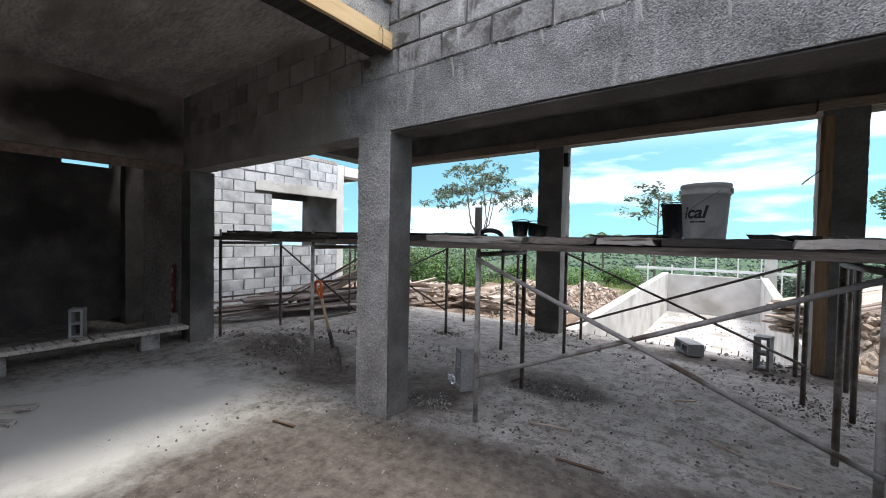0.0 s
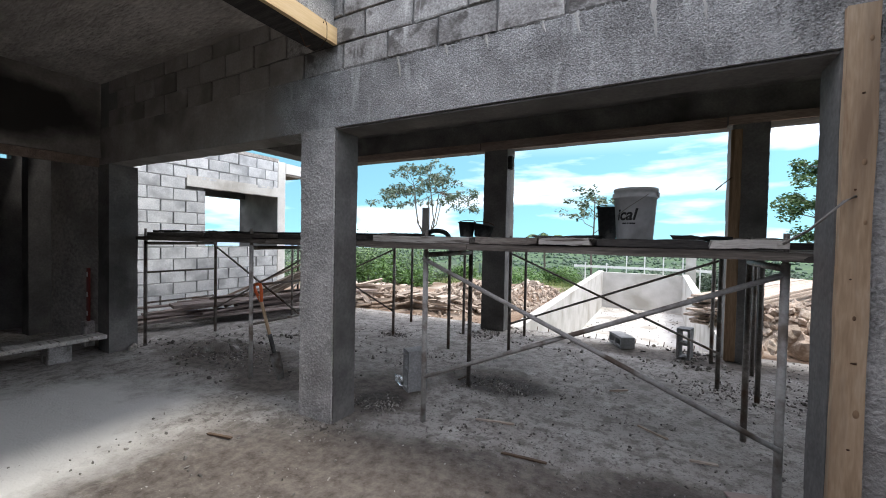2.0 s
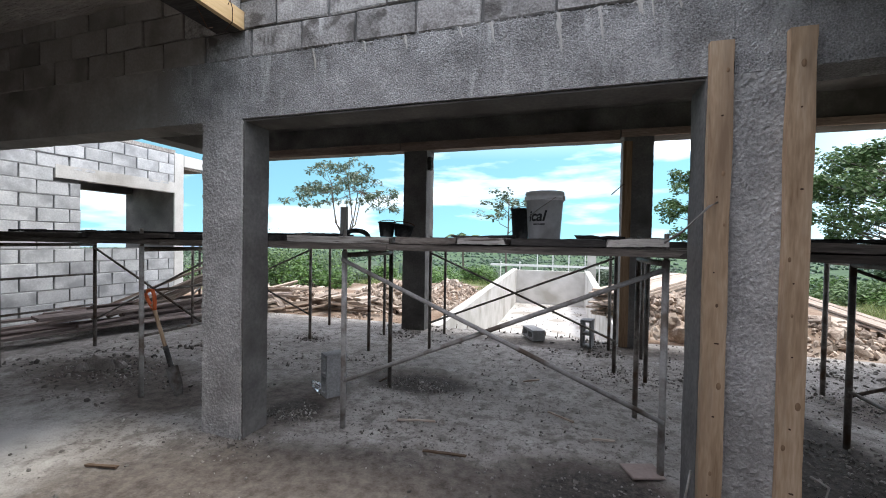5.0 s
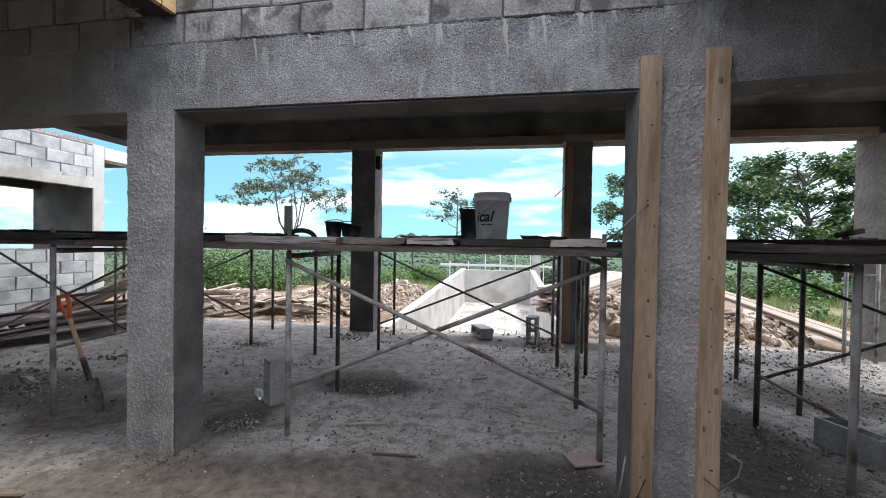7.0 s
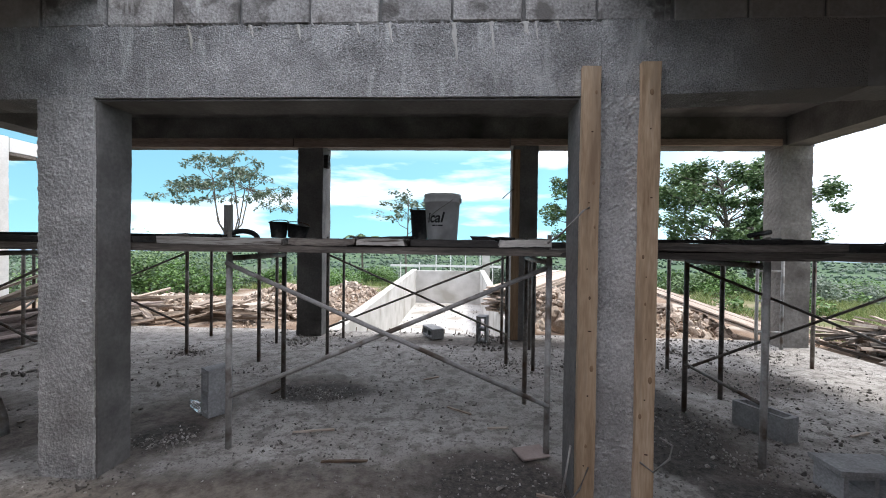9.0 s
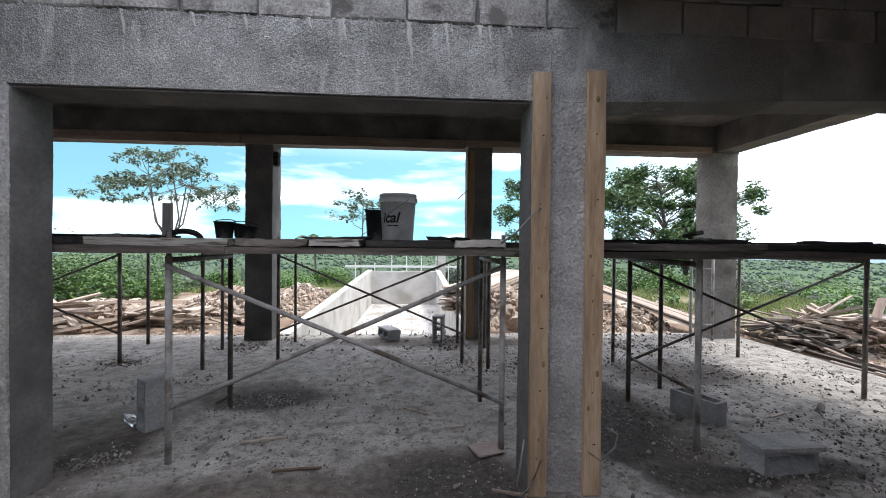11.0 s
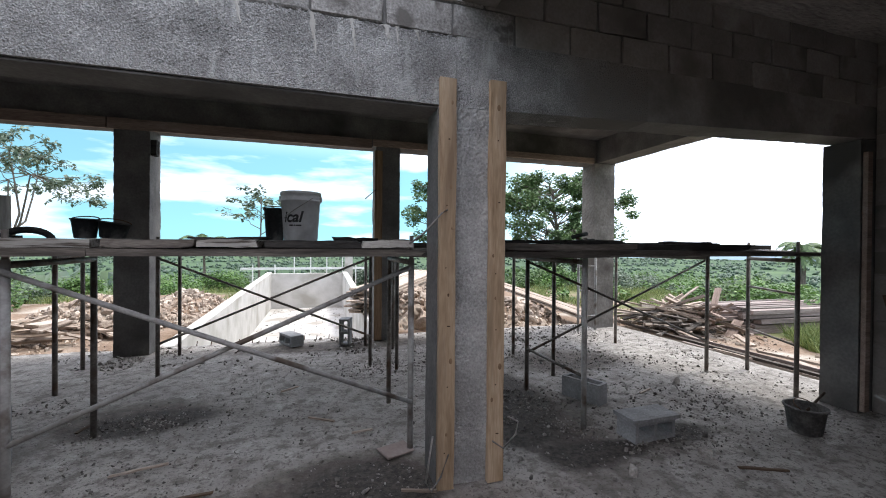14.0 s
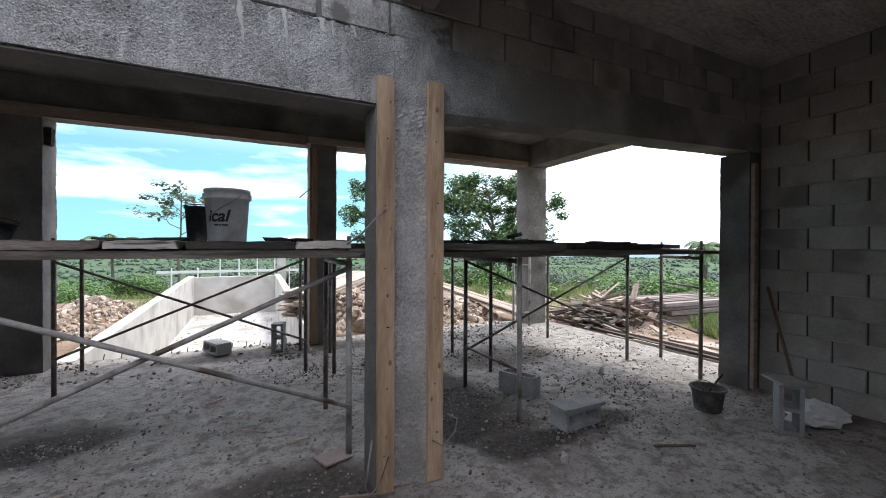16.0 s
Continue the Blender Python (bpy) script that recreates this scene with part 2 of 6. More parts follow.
M_pine = mat("new_pine", [(0.29, 0.19, 0.115), (0.48, 0.345, 0.225), (0.64, 0.50, 0.36)], 0.7, 2.2, 14, 0.2, 0.4, 0.003, stretch=(7, 7, 0.8),
             per_object=0.12, stain=(0.27, 0.185, 0.12), stain_scale=1.1, stain_at=(0.56, 0.68))
M_pine_flat = mat("new_pine_lengthwise", [(0.46, 0.30, 0.14), (0.60, 0.43, 0.23), (0.68, 0.51, 0.30)], 0.7, 2.5, 14, 0.15, 0.45, 0.003, stretch=(9, 0.7, 9),
                  stain=(0.34, 0.20, 0.09), stain_scale=1.2, stain_at=(0.6, 0.7))
M_form_pine = mat("stained_pine", [(0.17, 0.105, 0.06), (0.27, 0.175, 0.105), (0.37, 0.25, 0.16)], 0.8, 2.5, 14, 0.2, 0.45, 0.003, stretch=(9, 9, 0.7), stain=(0.10, 0.06, 0.035), stain_scale=1.2)
M_form = mat("formwork_timber", [(0.14, 0.098, 0.08), (0.24, 0.18, 0.15), (0.36, 0.29, 0.25)], 0.85, 2.0, 16, 0.3, 0.45, 0.004, stretch=(0.7, 8, 8), per_object=0.2)
M_plank = mat("weathered_plank", [(0.06, 0.05, 0.043), (0.13, 0.112, 0.098), (0.24, 0.215, 0.19)], 0.9, 2.5, 18, 0.4, 0.45, 0.004, stretch=(0.8, 9, 9), per_object=0.35,
              stain=(0.05, 0.045, 0.04), stain_scale=1.6)
M_plank_pale = mat("cement_splashed_plank", [(0.26, 0.24, 0.215), (0.46, 0.435, 0.40), (0.64, 0.615, 0.575)], 0.9, 2.5, 18, 0.4, 0.45, 0.004, stretch=(0.8, 9, 9), per_object=0.2,
                   stain=(0.12, 0.10, 0.085), stain_scale=4.5, stain_at=(0.56, 0.66))
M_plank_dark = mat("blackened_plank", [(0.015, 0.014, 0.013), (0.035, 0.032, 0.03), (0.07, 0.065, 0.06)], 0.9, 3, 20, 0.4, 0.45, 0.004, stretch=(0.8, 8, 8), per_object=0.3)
M_lumber = mat("sunbleached_lumber", [(0.16, 0.115, 0.085), (0.34, 0.275, 0.225), (0.55, 0.49, 0.43)], 0.9, 2.5, 18, 0.3, 0.45, 0.004, stretch=(0.8, 8, 8), per_object=0.3)
M_pole = mat("reddish_pole", [(0.11, 0.082, 0.074), (0.22, 0.178, 0.163), (0.36, 0.312, 0.29)], 0.9, 2.5, 18, 0.3, 0.45, 0.004, stretch=(0.8, 8, 8), per_object=0.3)
M_steel = mat("scaffold_steel", [(0.09, 0.08, 0.073), (0.16, 0.142, 0.127), (0.30, 0.275, 0.25)], 0.6, 9, 60, 0.3, 0.4, 0.002, metal=0.35, per_object=0.35,
              stain=(0.10, 0.065, 0.045), stain_scale=6)
M_splash = mat("cement_splashed_steel", [(0.24, 0.23, 0.22), (0.36, 0.35, 0.34), (0.46, 0.45, 0.44)], 0.85, 12, 70, 0.4, 0.4, 0.003, metal=0.0, per_object=0.15,
               stain=(0.14, 0.11, 0.09), stain_scale=5)
M_rust = mat("rusty_steel", [(0.05, 0.03, 0.02), (0.12, 0.06, 0.035)], 0.8, 20, 80, 0.3, 0.4, 0.002, metal=0.3)
M_bucket = mat("white_bucket_plastic", [(0.46, 0.46, 0.46), (0.56, 0.56, 0.56), (0.63, 0.63, 0.63)], 0.45, 5, 40, 0.05, 0.3, 0.002,
               stain=(0.36, 0.35, 0.34), stain_scale=4)
M_black = mat("black_rubber", [(0.012, 0.012, 0.013), (0.03, 0.03, 0.03), (0.08, 0.078, 0.075)], 0.7, 8, 50, 0.2, 0.4, 0.003,
              stain=(0.16, 0.155, 0.15), stain_scale=7, stain_at=(0.56, 0.72))
M_caked = mat("cement_caked_rubber", [(0.03, 0.029, 0.028), (0.11, 0.105, 0.10), (0.26, 0.25, 0.24)], 0.9, 9, 50, 0.5, 0.4, 0.006)
M_ink = mat("black_ink", [(0.02, 0.02, 0.02), (0.03, 0.03, 0.03)], 0.6, 5, 40, 0)
M_orange = mat("orange_plastic", [(0.55, 0.10, 0.03), (0.68, 0.16, 0.05)], 0.5, 8, 50, 0.1, per_object=0.05)
M_red = mat("red_lacquer", [(0.16, 0.035, 0.03), (0.24, 0.06, 0.05)], 0.5, 8, 50, 0.1)
M_cloth = mat("white_sack", [(0.55, 0.55, 0.55), (0.68, 0.68, 0.68), (0.75, 0.75, 0.75)], 0.7, 6, 40, 0.4, 0.4, 0.01)
M_clear = mat("clear_plastic", [(0.75, 0.78, 0.80), (0.9, 0.92, 0.94)], 0.12, 6, 40, 0.3, 0.4, 0.004)
M_clear.node_tree.nodes["Principled BSDF"].inputs["Transmission Weight"].default_value = 0.85
M_rock = mat("limestone_rubble", [(0.19, 0.14, 0.108), (0.36, 0.29, 0.235), (0.60, 0.545, 0.48)], 0.95, 2.2, 25, 0.7, 0.4, 0.02, island=0.5)
M_earth = mat("brown_earth", [(0.12, 0.075, 0.05), (0.22, 0.155, 0.11), (0.33, 0.265, 0.21)], 0.95, 1.5, 18, 0.7, 0.4, 0.03,
              stain=(0.40, 0.36, 0.31), stain_scale=0.7)
M_debris = mat("rubble_crumbs", [(0.10, 0.09, 0.082), (0.20, 0.185, 0.17), (0.38, 0.365, 0.34)], 0.95, 8, 60, 0.4, 0.4, 0.004, island=0.6)
M_stick = mat("dark_stick", [(0.06, 0.04, 0.03), (0.13, 0.09, 0.06)], 0.9, 8, 40, 0.3, per_object=0.4)
M_wire = mat("tie_wire", [(0.20, 0.19, 0.18), (0.32, 0.30, 0.28)], 0.5, 20, 80, 0, metal=0.6)
M_pinkish = mat("pink_tile", [(0.22, 0.17, 0.155), (0.31, 0.25, 0.23)], 0.9, 6, 50, 0.4, 0.4, 0.005)
M_paint_white = mat("white_rail_paint", [(0.66, 0.66, 0.65), (0.76, 0.76, 0.75)], 0.7, 6, 40, 0.2, 0.4, 0.003)
M_bark = mat("bark", [(0.06, 0.052, 0.043), (0.12, 0.105, 0.09), (0.20, 0.18, 0.16)], 0.95, 5, 40, 0.6, 0.4, 0.01, stretch=(2, 2, 0.5))


def leaf_mat(name, lo, hi, through=0.25):
    m = bpy.data.materials.new(name)
    m.use_nodes = True
    N, L = m.node_tree.nodes, m.node_tree.links
    bs = N["Principled BSDF"]
    g = N.new("ShaderNodeNewGeometry")
    rp = N.new("ShaderNodeValToRGB")
    rp.color_ramp.elements[0].color, rp.color_ramp.elements[1].color = (*lo, 1), (*hi, 1)
    L.new(g.outputs["Random Per Island"], rp.inputs["Fac"])
    L.new(rp.outputs["Color"], bs.inputs["Base Color"])
    bs.inputs["Roughness"].default_value = 0.55
    tr = N.new("ShaderNodeBsdfTranslucent")
    L.new(rp.outputs["Color"], tr.inputs["Color"])
    mx = N.new("ShaderNodeMixShader")
    mx.inputs["Fac"].default_value = through
    L.new(bs.outputs["BSDF"], mx.inputs[1])
    L.new(tr.outputs["BSDF"], mx.inputs[2])
    L.new(mx.outputs["Shader"], N["Material Output"].inputs["Surface"])
    return m


M_leaf = leaf_mat("tree_leaf", (0.06, 0.095, 0.068), (0.20, 0.25, 0.18))
M_leaf_dark = leaf_mat("dark_tree_leaf", (0.04, 0.085, 0.035), (0.15, 0.23, 0.09))
M_leaf_bright = leaf_mat("bright_bush_leaf", (0.045, 0.11, 0.025), (0.12, 0.22, 0.05))
M_grass = leaf_mat("grass_blade", (0.07, 0.12, 0.03), (0.26, 0.30, 0.11))
M_far = leaf_mat("far_foliage", (0.025, 0.055, 0.022), (0.07, 0.115, 0.045), 0.05)
# far leaves shifted towards blue: distance haze put into the colour
M_far_haze = leaf_mat("haze_painted_far_foliage", (0.028, 0.058, 0.036), (0.06, 0.105, 0.06), 0.05)
M_plain = mat("green_plain", [(0.020, 0.042, 0.015), (0.042, 0.08, 0.023), (0.10, 0.145, 0.045)], 0.95, 0.03, 0.25, 0.0, 0.35, stain=(0.035, 0.06, 0.028), stain_scale=0.05)
M_lawn = mat("weedy_ground", [(0.07, 0.075, 0.035), (0.12, 0.13, 0.055), (0.20, 0.17, 0.10)], 0.95, 1.2, 14, 0.5, 0.4, 0.03, stain=(0.25, 0.19, 0.14), stain_scale=0.5)
# plain beyond 450 m, with a little haze in its base colour
M_plain_far = mat("haze_painted_plain", [(0.024, 0.050, 0.026), (0.044, 0.082, 0.036), (0.09, 0.145, 0.06)], 0.95, 0.008, 0.06, 0.0, 0.35)
# hills painted pale blue to stand for the haze in front of them
M_hill = mat("haze_painted_hills", [(0.17, 0.245, 0.305), (0.22, 0.30, 0.36)], 1.0, 0.01, 0.06, 0.0, 0.4)


def floor_material():
    """Cement floor with dust, one pale spot partly painted light, and wet mud patches of their own shape."""
    m = bpy.data.materials.new("dusty_cement_floor")
    m.use_nodes = True
    N, L = m.node_tree.nodes, m.node_tree.links
    bs = N["Principled BSDF"]
    bs.inputs["Roughness"].default_value = 0.92
    co = N.new("ShaderNodeTexCoord")
    P = co.outputs["Object"]

    def nz(scale, detail=6, rough=0.6):
        n = N.new("ShaderNodeTexNoise")
        n.inputs["Scale"].default_value, n.inputs["Detail"].default_value, n.inputs["Roughness"].default_value = scale, detail, rough
        L.new(P, n.inputs["Vector"])
        return n.outputs["Fac"]

    def ramp(v, a, b, ca=(0, 0, 0), cb=(1, 1, 1)):
        r = N.new("ShaderNodeValToRGB")
        r.color_ramp.elements[0].position, r.color_ramp.elements[1].position = a, b
        r.color_ramp.elements[0].color, r.color_ramp.elements[1].color = (*ca, 1), (*cb, 1)
        L.new(v, r.inputs["Fac"])
        return r.outputs["Color"]

    def mix(f, a, b):
        x = N.new("ShaderNodeMixRGB")
        L.new(f, x.inputs["Fac"])
        for v, s in ((a, "Color1"), (b, "Color2")):
            if isinstance(v, tuple):
                x.inputs[s].default_value = (*v, 1)
            else:
                L.new(v, x.inputs[s])
        return x.outputs["Color"]

    def spot(cx, cy, rx, ry, wob=0.5):
        mp = N.new("ShaderNodeMapping")
        mp.inputs["Location"].default_value = (-cx / rx, -cy / ry, 0)
        mp.inputs["Scale"].default_value = (1 / rx, 1 / ry, 0)
        L.new(P, mp.inputs["Vector"])
        ln = N.new("ShaderNodeVectorMath")
        ln.operation = "LENGTH"
        L.new(mp.outputs["Vector"], ln.inputs[0])
        ad = N.new("ShaderNodeMath")
        ad.operation = "MULTIPLY_ADD"
        L.new(nz(2.3, 8, 0.7), ad.inputs[0])
        ad.inputs[1].default_value = -wob * 2
        L.new(ln.outputs["Value"], ad.inputs[2])
        return ramp(ad.outputs[0], 0.15, 0.55, (1, 1, 1), (0, 0, 0))

    base = ramp(nz(1.2), 0.3, 0.7, (0.24, 0.223, 0.205), (0.41, 0.386, 0.358))
    base = mix(ramp(nz(7, 7, 0.7), 0.48, 0.60), base, (0.17, 0.154, 0.139))
    base = mix(ramp(nz(3.2, 8, 0.75), 0.56, 0.66), base, (0.45, 0.43, 0.405))
    base = mix(ramp(nz(19, 8, 0.75), 0.55, 0.62), base, (0.12, 0.108, 0.098))
    base = mix(ramp(nz(45, 4, 0.65), 0.57, 0.66), base, (0.10, 0.09, 0.082))
    mud = ramp(nz(11, 6, 0.7), 0.35, 0.65, (0.06, 0.048, 0.04), (0.165, 0.142, 0.122))
    for s in MUD:
        base = mix(spot(*s), base, mud)
    for s in WET:
        base = mix(spot(*s), base, ramp(nz(25, 5, 0.7), 0.4, 0.65, (0.025, 0.021, 0.018), (0.085, 0.072, 0.062)))
    for s in DUST_AND_LIGHT:
        base = mix(spot(*s), base, (0.54, 0.53, 0.505))
    L.new(base, bs.inputs["Base Color"])
    bp = N.new("ShaderNodeBump")
    bp.inputs["Strength"].default_value, bp.inputs["Distance"].default_value = 0.6, 0.015
    hm = N.new("ShaderNodeMath")
    hm.operation = "MULTIPLY_ADD"
    L.new(nz(9, 7), hm.inputs[0])
    hm.inputs[1].default_value = 1.5
    L.new(nz(70, 3), hm.inputs[2])
    L.new(hm.outputs[0], bp.inputs["Height"])
    L.new(bp.outputs["Normal"], bs.inputs["Normal"])
    return m


MUD = [(-1.0, 1.0, 2.0, 1.5), (-2.3, 0.9, 0.9, 1.2), (0.20, 2.45, 0.75, 0.40), (-0.8, 2.0, 2.0, 0.6), (-2.3, 3.0, 0.5, 0.8), (-1.5, 3.9, 0.7, 0.4), (1.75, 3.3, 0.45, 1.5),
       (-4.6, 3.0, 1.2, 0.6), (4.6, 1.7, 0.5, 0.35), (-3.4, 2.7, 0.6, 0.4), (3.0, 4.4, 0.9, 0.5), (0.5, 5.9, 2.0, 0.35)]
WET = [(0.20, 2.38, 0.52, 0.36), (0.34, 2.3, 0.42, 0.4), (2.05, 2.35, 0.28, 0.14), (1.5, 2.9, 0.3, 0.5), (-1.35, 3.75, 0.55, 0.30), (1.75, 3.5, 0.35, 1.1), (-2.15, 2.85, 0.25, 0.3), (2.65, 2.45, 0.4, 0.2), (1.75, 2.35, 0.4, 0.2)]
# dry dust, whitened further for the skylight that falls on it
DUST_AND_LIGHT = [(-4.1, 0.7, 1.35, 1.6)]
M_floor = floor_material()


# ---------------------------------------------------------------- mesh helpers
RND = random.Random(7)


def part(name, bm, material, parent=None, label=""):
    """Links a bmesh as one mesh object, under a thing or a part where one is given."""
    me = bpy.data.meshes.new(name)
    bm.to_mesh(me)
    bm.free()
    me.materials.append(material)
    ob = new(name, me)
    if parent is not None:
        ob.parent = parent
        ob.matrix_parent_inverse = Matrix()
    if label:
        tagged(ob, label)
    return ob


def shared(name, me, parent, m=None, label=""):
    """One more object on a mesh that exists."""
    ob = new(name, me)
    ob.parent = parent
    if m is not None:
        ob.matrix_basis = m
    if label:
        tagged(ob, label)
    return ob


def thing(name, label, category, group="", at=None):
    e = new(name)
    e.empty_display_size = 0.1
    if at is not None:
        e.matrix_basis = at if isinstance(at, Matrix) else pose(*at)
    return tagged(e, label, category, group)


def add_box(bm, x0, x1, y0, y1, z0, z1, bevel=0.0, jitter=0.0, m=None):
    r = bmesh.ops.create_cube(bm, size=1.0)
    vs = r["verts"]
    for v in vs:
        v.co = Vector((x0 + (v.co.x + 0.5) * (x1 - x0), y0 + (v.co.y + 0.5) * (y1 - y0), z0 + (v.co.z + 0.5) * (z1 - z0)))
        if jitter:
            v.co += Vector([RND.uniform(-jitter, jitter) for _ in range(3)])
    if bevel:
        es = list({e for v in vs for e in v.link_edges})
        g = bmesh.ops.bevel(bm, geom=es, offset=bevel, segments=1, affect="EDGES", profile=0.5)
        vs = [v for v in g["verts"]]
        vs = list({v for f in g["faces"] for v in f.verts} | set(v for v in vs if v.is_valid))
    if m is not None:
        bmesh.ops.transform(bm, matrix=m, verts=[v for v in vs if v.is_valid])
    return vs


def box(*a, **k):
    bm = bmesh.new()
    add_box(bm, *a, **k)
    return bm


def add_tube(bm, a, b, r0, r1=None, n=8, caps=True):
    a, b = Vector(a), Vector(b)
    r1 = r0 if r1 is None else r1
    d = (b - a).normalized()
    q = d.to_track_quat("Z", "Y")
    rings = []
    for p, r in ((a, r0), (b, r1)):
        rings.append([bm.verts.new(p + q @ Vector((r * math.cos(2 * math.pi * i / n), r * math.sin(2 * math.pi * i / n), 0))) for i in range(n)])
    for i in range(n):
        f = bm.faces.new((rings[0][i], rings[0][(i + 1) % n], rings[1][(i + 1) % n], rings[1][i]))
        f.smooth = True
    if caps:
        bm.faces.new(rings[0][::-1])
        bm.faces.new(rings[1])


def tube(a, b, r, n=8):
    bm = bmesh.new()
    add_tube(bm, a, b, r, n=n)
    return bm


def pipe(points, r, n=6):
    """A bent rod through points."""
    bm = bmesh.new()
    rings = []
    pts = [Vector(p) for p in points]
    for i, p in enumerate(pts):
        d = (pts[min(i + 1, len(pts) - 1)] - pts[max(i - 1, 0)]).normalized()
        q = d.to_track_quat("Z", "Y")
        rings.append([bm.verts.new(p + q @ Vector((r * math.cos(2 * math.pi * k / n), r * math.sin(2 * math.pi * k / n), 0))) for k in range(n)])
    for s, t in zip(rings, rings[1:]):
        k0 = min(range(n), key=lambda k: (s[0].co - t[k].co).length)
        for k in range(n):
            f = bm.faces.new((s[k], s[(k + 1) % n], t[(k + 1 + k0) % n], t[(k + k0) % n]))
            f.smooth = True
    bm.faces.new(rings[0][::-1])
    bm.faces.new(rings[-1])
    bmesh.ops.recalc_face_normals(bm, faces=bm.faces)
    return bm


def lathe(profile, n=24):
    """A turned shape from (radius, height) pairs."""
    bm = bmesh.new()
    rings = [[bm.verts.new((max(r, 1e-4) * math.cos(2 * math.pi * i / n), max(r, 1e-4) * math.sin(2 * math.pi * i / n), z)) for i in range(n)] for r, z in profile]
    for s, t in zip(rings, rings[1:]):
        for i in range(n):
            f = bm.faces.new((s[i], s[(i + 1) % n], t[(i + 1) % n], t[i]))
            f.smooth = True
    bmesh.ops.remove_doubles(bm, verts=bm.verts, dist=2e-4)
    bmesh.ops.recalc_face_normals(bm, faces=bm.faces)
    return bm


def rough_block(x0, x1, y0, y1, z0, z1, step=0.02, amp=0.006, freq=38.0, seed=0.0, wave=0.006):
    """A solid with a thrown-plaster skin: every face a fine grid, pushed out by noise; its edges stay closed."""
    bm = bmesh.new()
    lo, hi = Vector((x0, y0, z0)), Vector((x1, y1, z1))
    size = hi - lo
    off = Vector((seed * 7.3, seed * 3.1, seed * 5.7))
    turn = Euler((0.6, 0.5, 0.7)).to_matrix()
    made = {}

    def vert(p):
        k = (round(p.x, 4), round(p.y, 4), round(p.z, 4))
        if k not in made:
            n = Vector([(-1 if abs(p[i] - lo[i]) < 1e-5 else 1 if abs(p[i] - hi[i]) < 1e-5 else 0) for i in range(3)])
            q = turn @ p + off
            lump = max(0.0, noise.noise(q * freq) - 0.05) ** 0.8 * 2.2 if amp > 0.002 and freq > 35 else noise.noise(q * freq)
            d = amp * (lump + 0.5 * noise.noise(q * freq * 2.1)) + wave * noise.noise(q * 3.0)
            made[k] = bm.verts.new(p + n.normalized() * d if n.length else p)
        return made[k]

    for axis in range(3):
        u, w = [i for i in range(3) if i != axis]
        nu, nw = max(1, round(size[u] / step)), max(1, round(size[w] / step))
        for side in (0, 1):
            for i in range(nu):
                for j in range(nw):
                    cs = []
                    for di, dj in ((0, 0), (1, 0), (1, 1), (0, 1)):
                        p = Vector((0, 0, 0))
                        p[axis] = hi[axis] if side else lo[axis]
                        p[u] = lo[u] + size[u] * (i + di) / nu
                        p[w] = lo[w] + size[w] * (j + dj) / nw
                        cs.append(vert(p))
                    if (side == 1) != (axis == 1):
                        bm.faces.new(cs)
                    else:
                        bm.faces.new(cs[::-1])
    return bm


def block_mesh(name, length=0.39, height=0.185, depth=0.06, material=None, seed=1, chip=0.006):
    """A rough wall block face: a bevelled slab with chipped corners, centred."""
    rnd = random.Random(seed)
    bm = box(-length / 2, length / 2, -depth / 2, depth / 2, -height / 2, height / 2, bevel=0.007)
    for v in bm.verts:
        v.co += Vector((rnd.uniform(-chip, chip), rnd.uniform(-chip, chip) * 0.5, rnd.uniform(-chip, chip)))
    me = bpy.data.meshes.new(name)
    bm.to_mesh(me)
    bm.free()
    me.materials.append(material)
    return me


def rock_into(bm, c, r, rnd, flat=0.75, sub=1):
    g = bmesh.ops.create_icosphere(bm, subdivisions=sub, radius=1.0)
    s = Vector((rnd.uniform(0.7, 1.3), rnd.uniform(0.7, 1.3), rnd.uniform(0.5, 1.0) * flat)) * r
    q = Euler((rnd.uniform(0, 6), rnd.uniform(0, 6), rnd.uniform(0, 6))).to_quaternion()
    o = Vector((rnd.uniform(0, 90), rnd.uniform(0, 90), 0))
    for v in g["verts"]:
        k = 1 + 0.55 * noise.noise(v.co * 1.3 + o)
        p = q @ Vector((v.co.x * s.x * k, v.co.y * s.y * k, v.co.z * s.z * k))
        v.co = p + c


def mesh_from(name, verts, faces, material, parent=None, label=""):
    me = bpy.data.meshes.new(name)
    me.from_pydata(verts, [], faces)
    me.materials.append(material)
    ob = new(name, me)
    if parent is not None:
        ob.parent = parent
    if label:
        tagged(ob, label)
    return ob


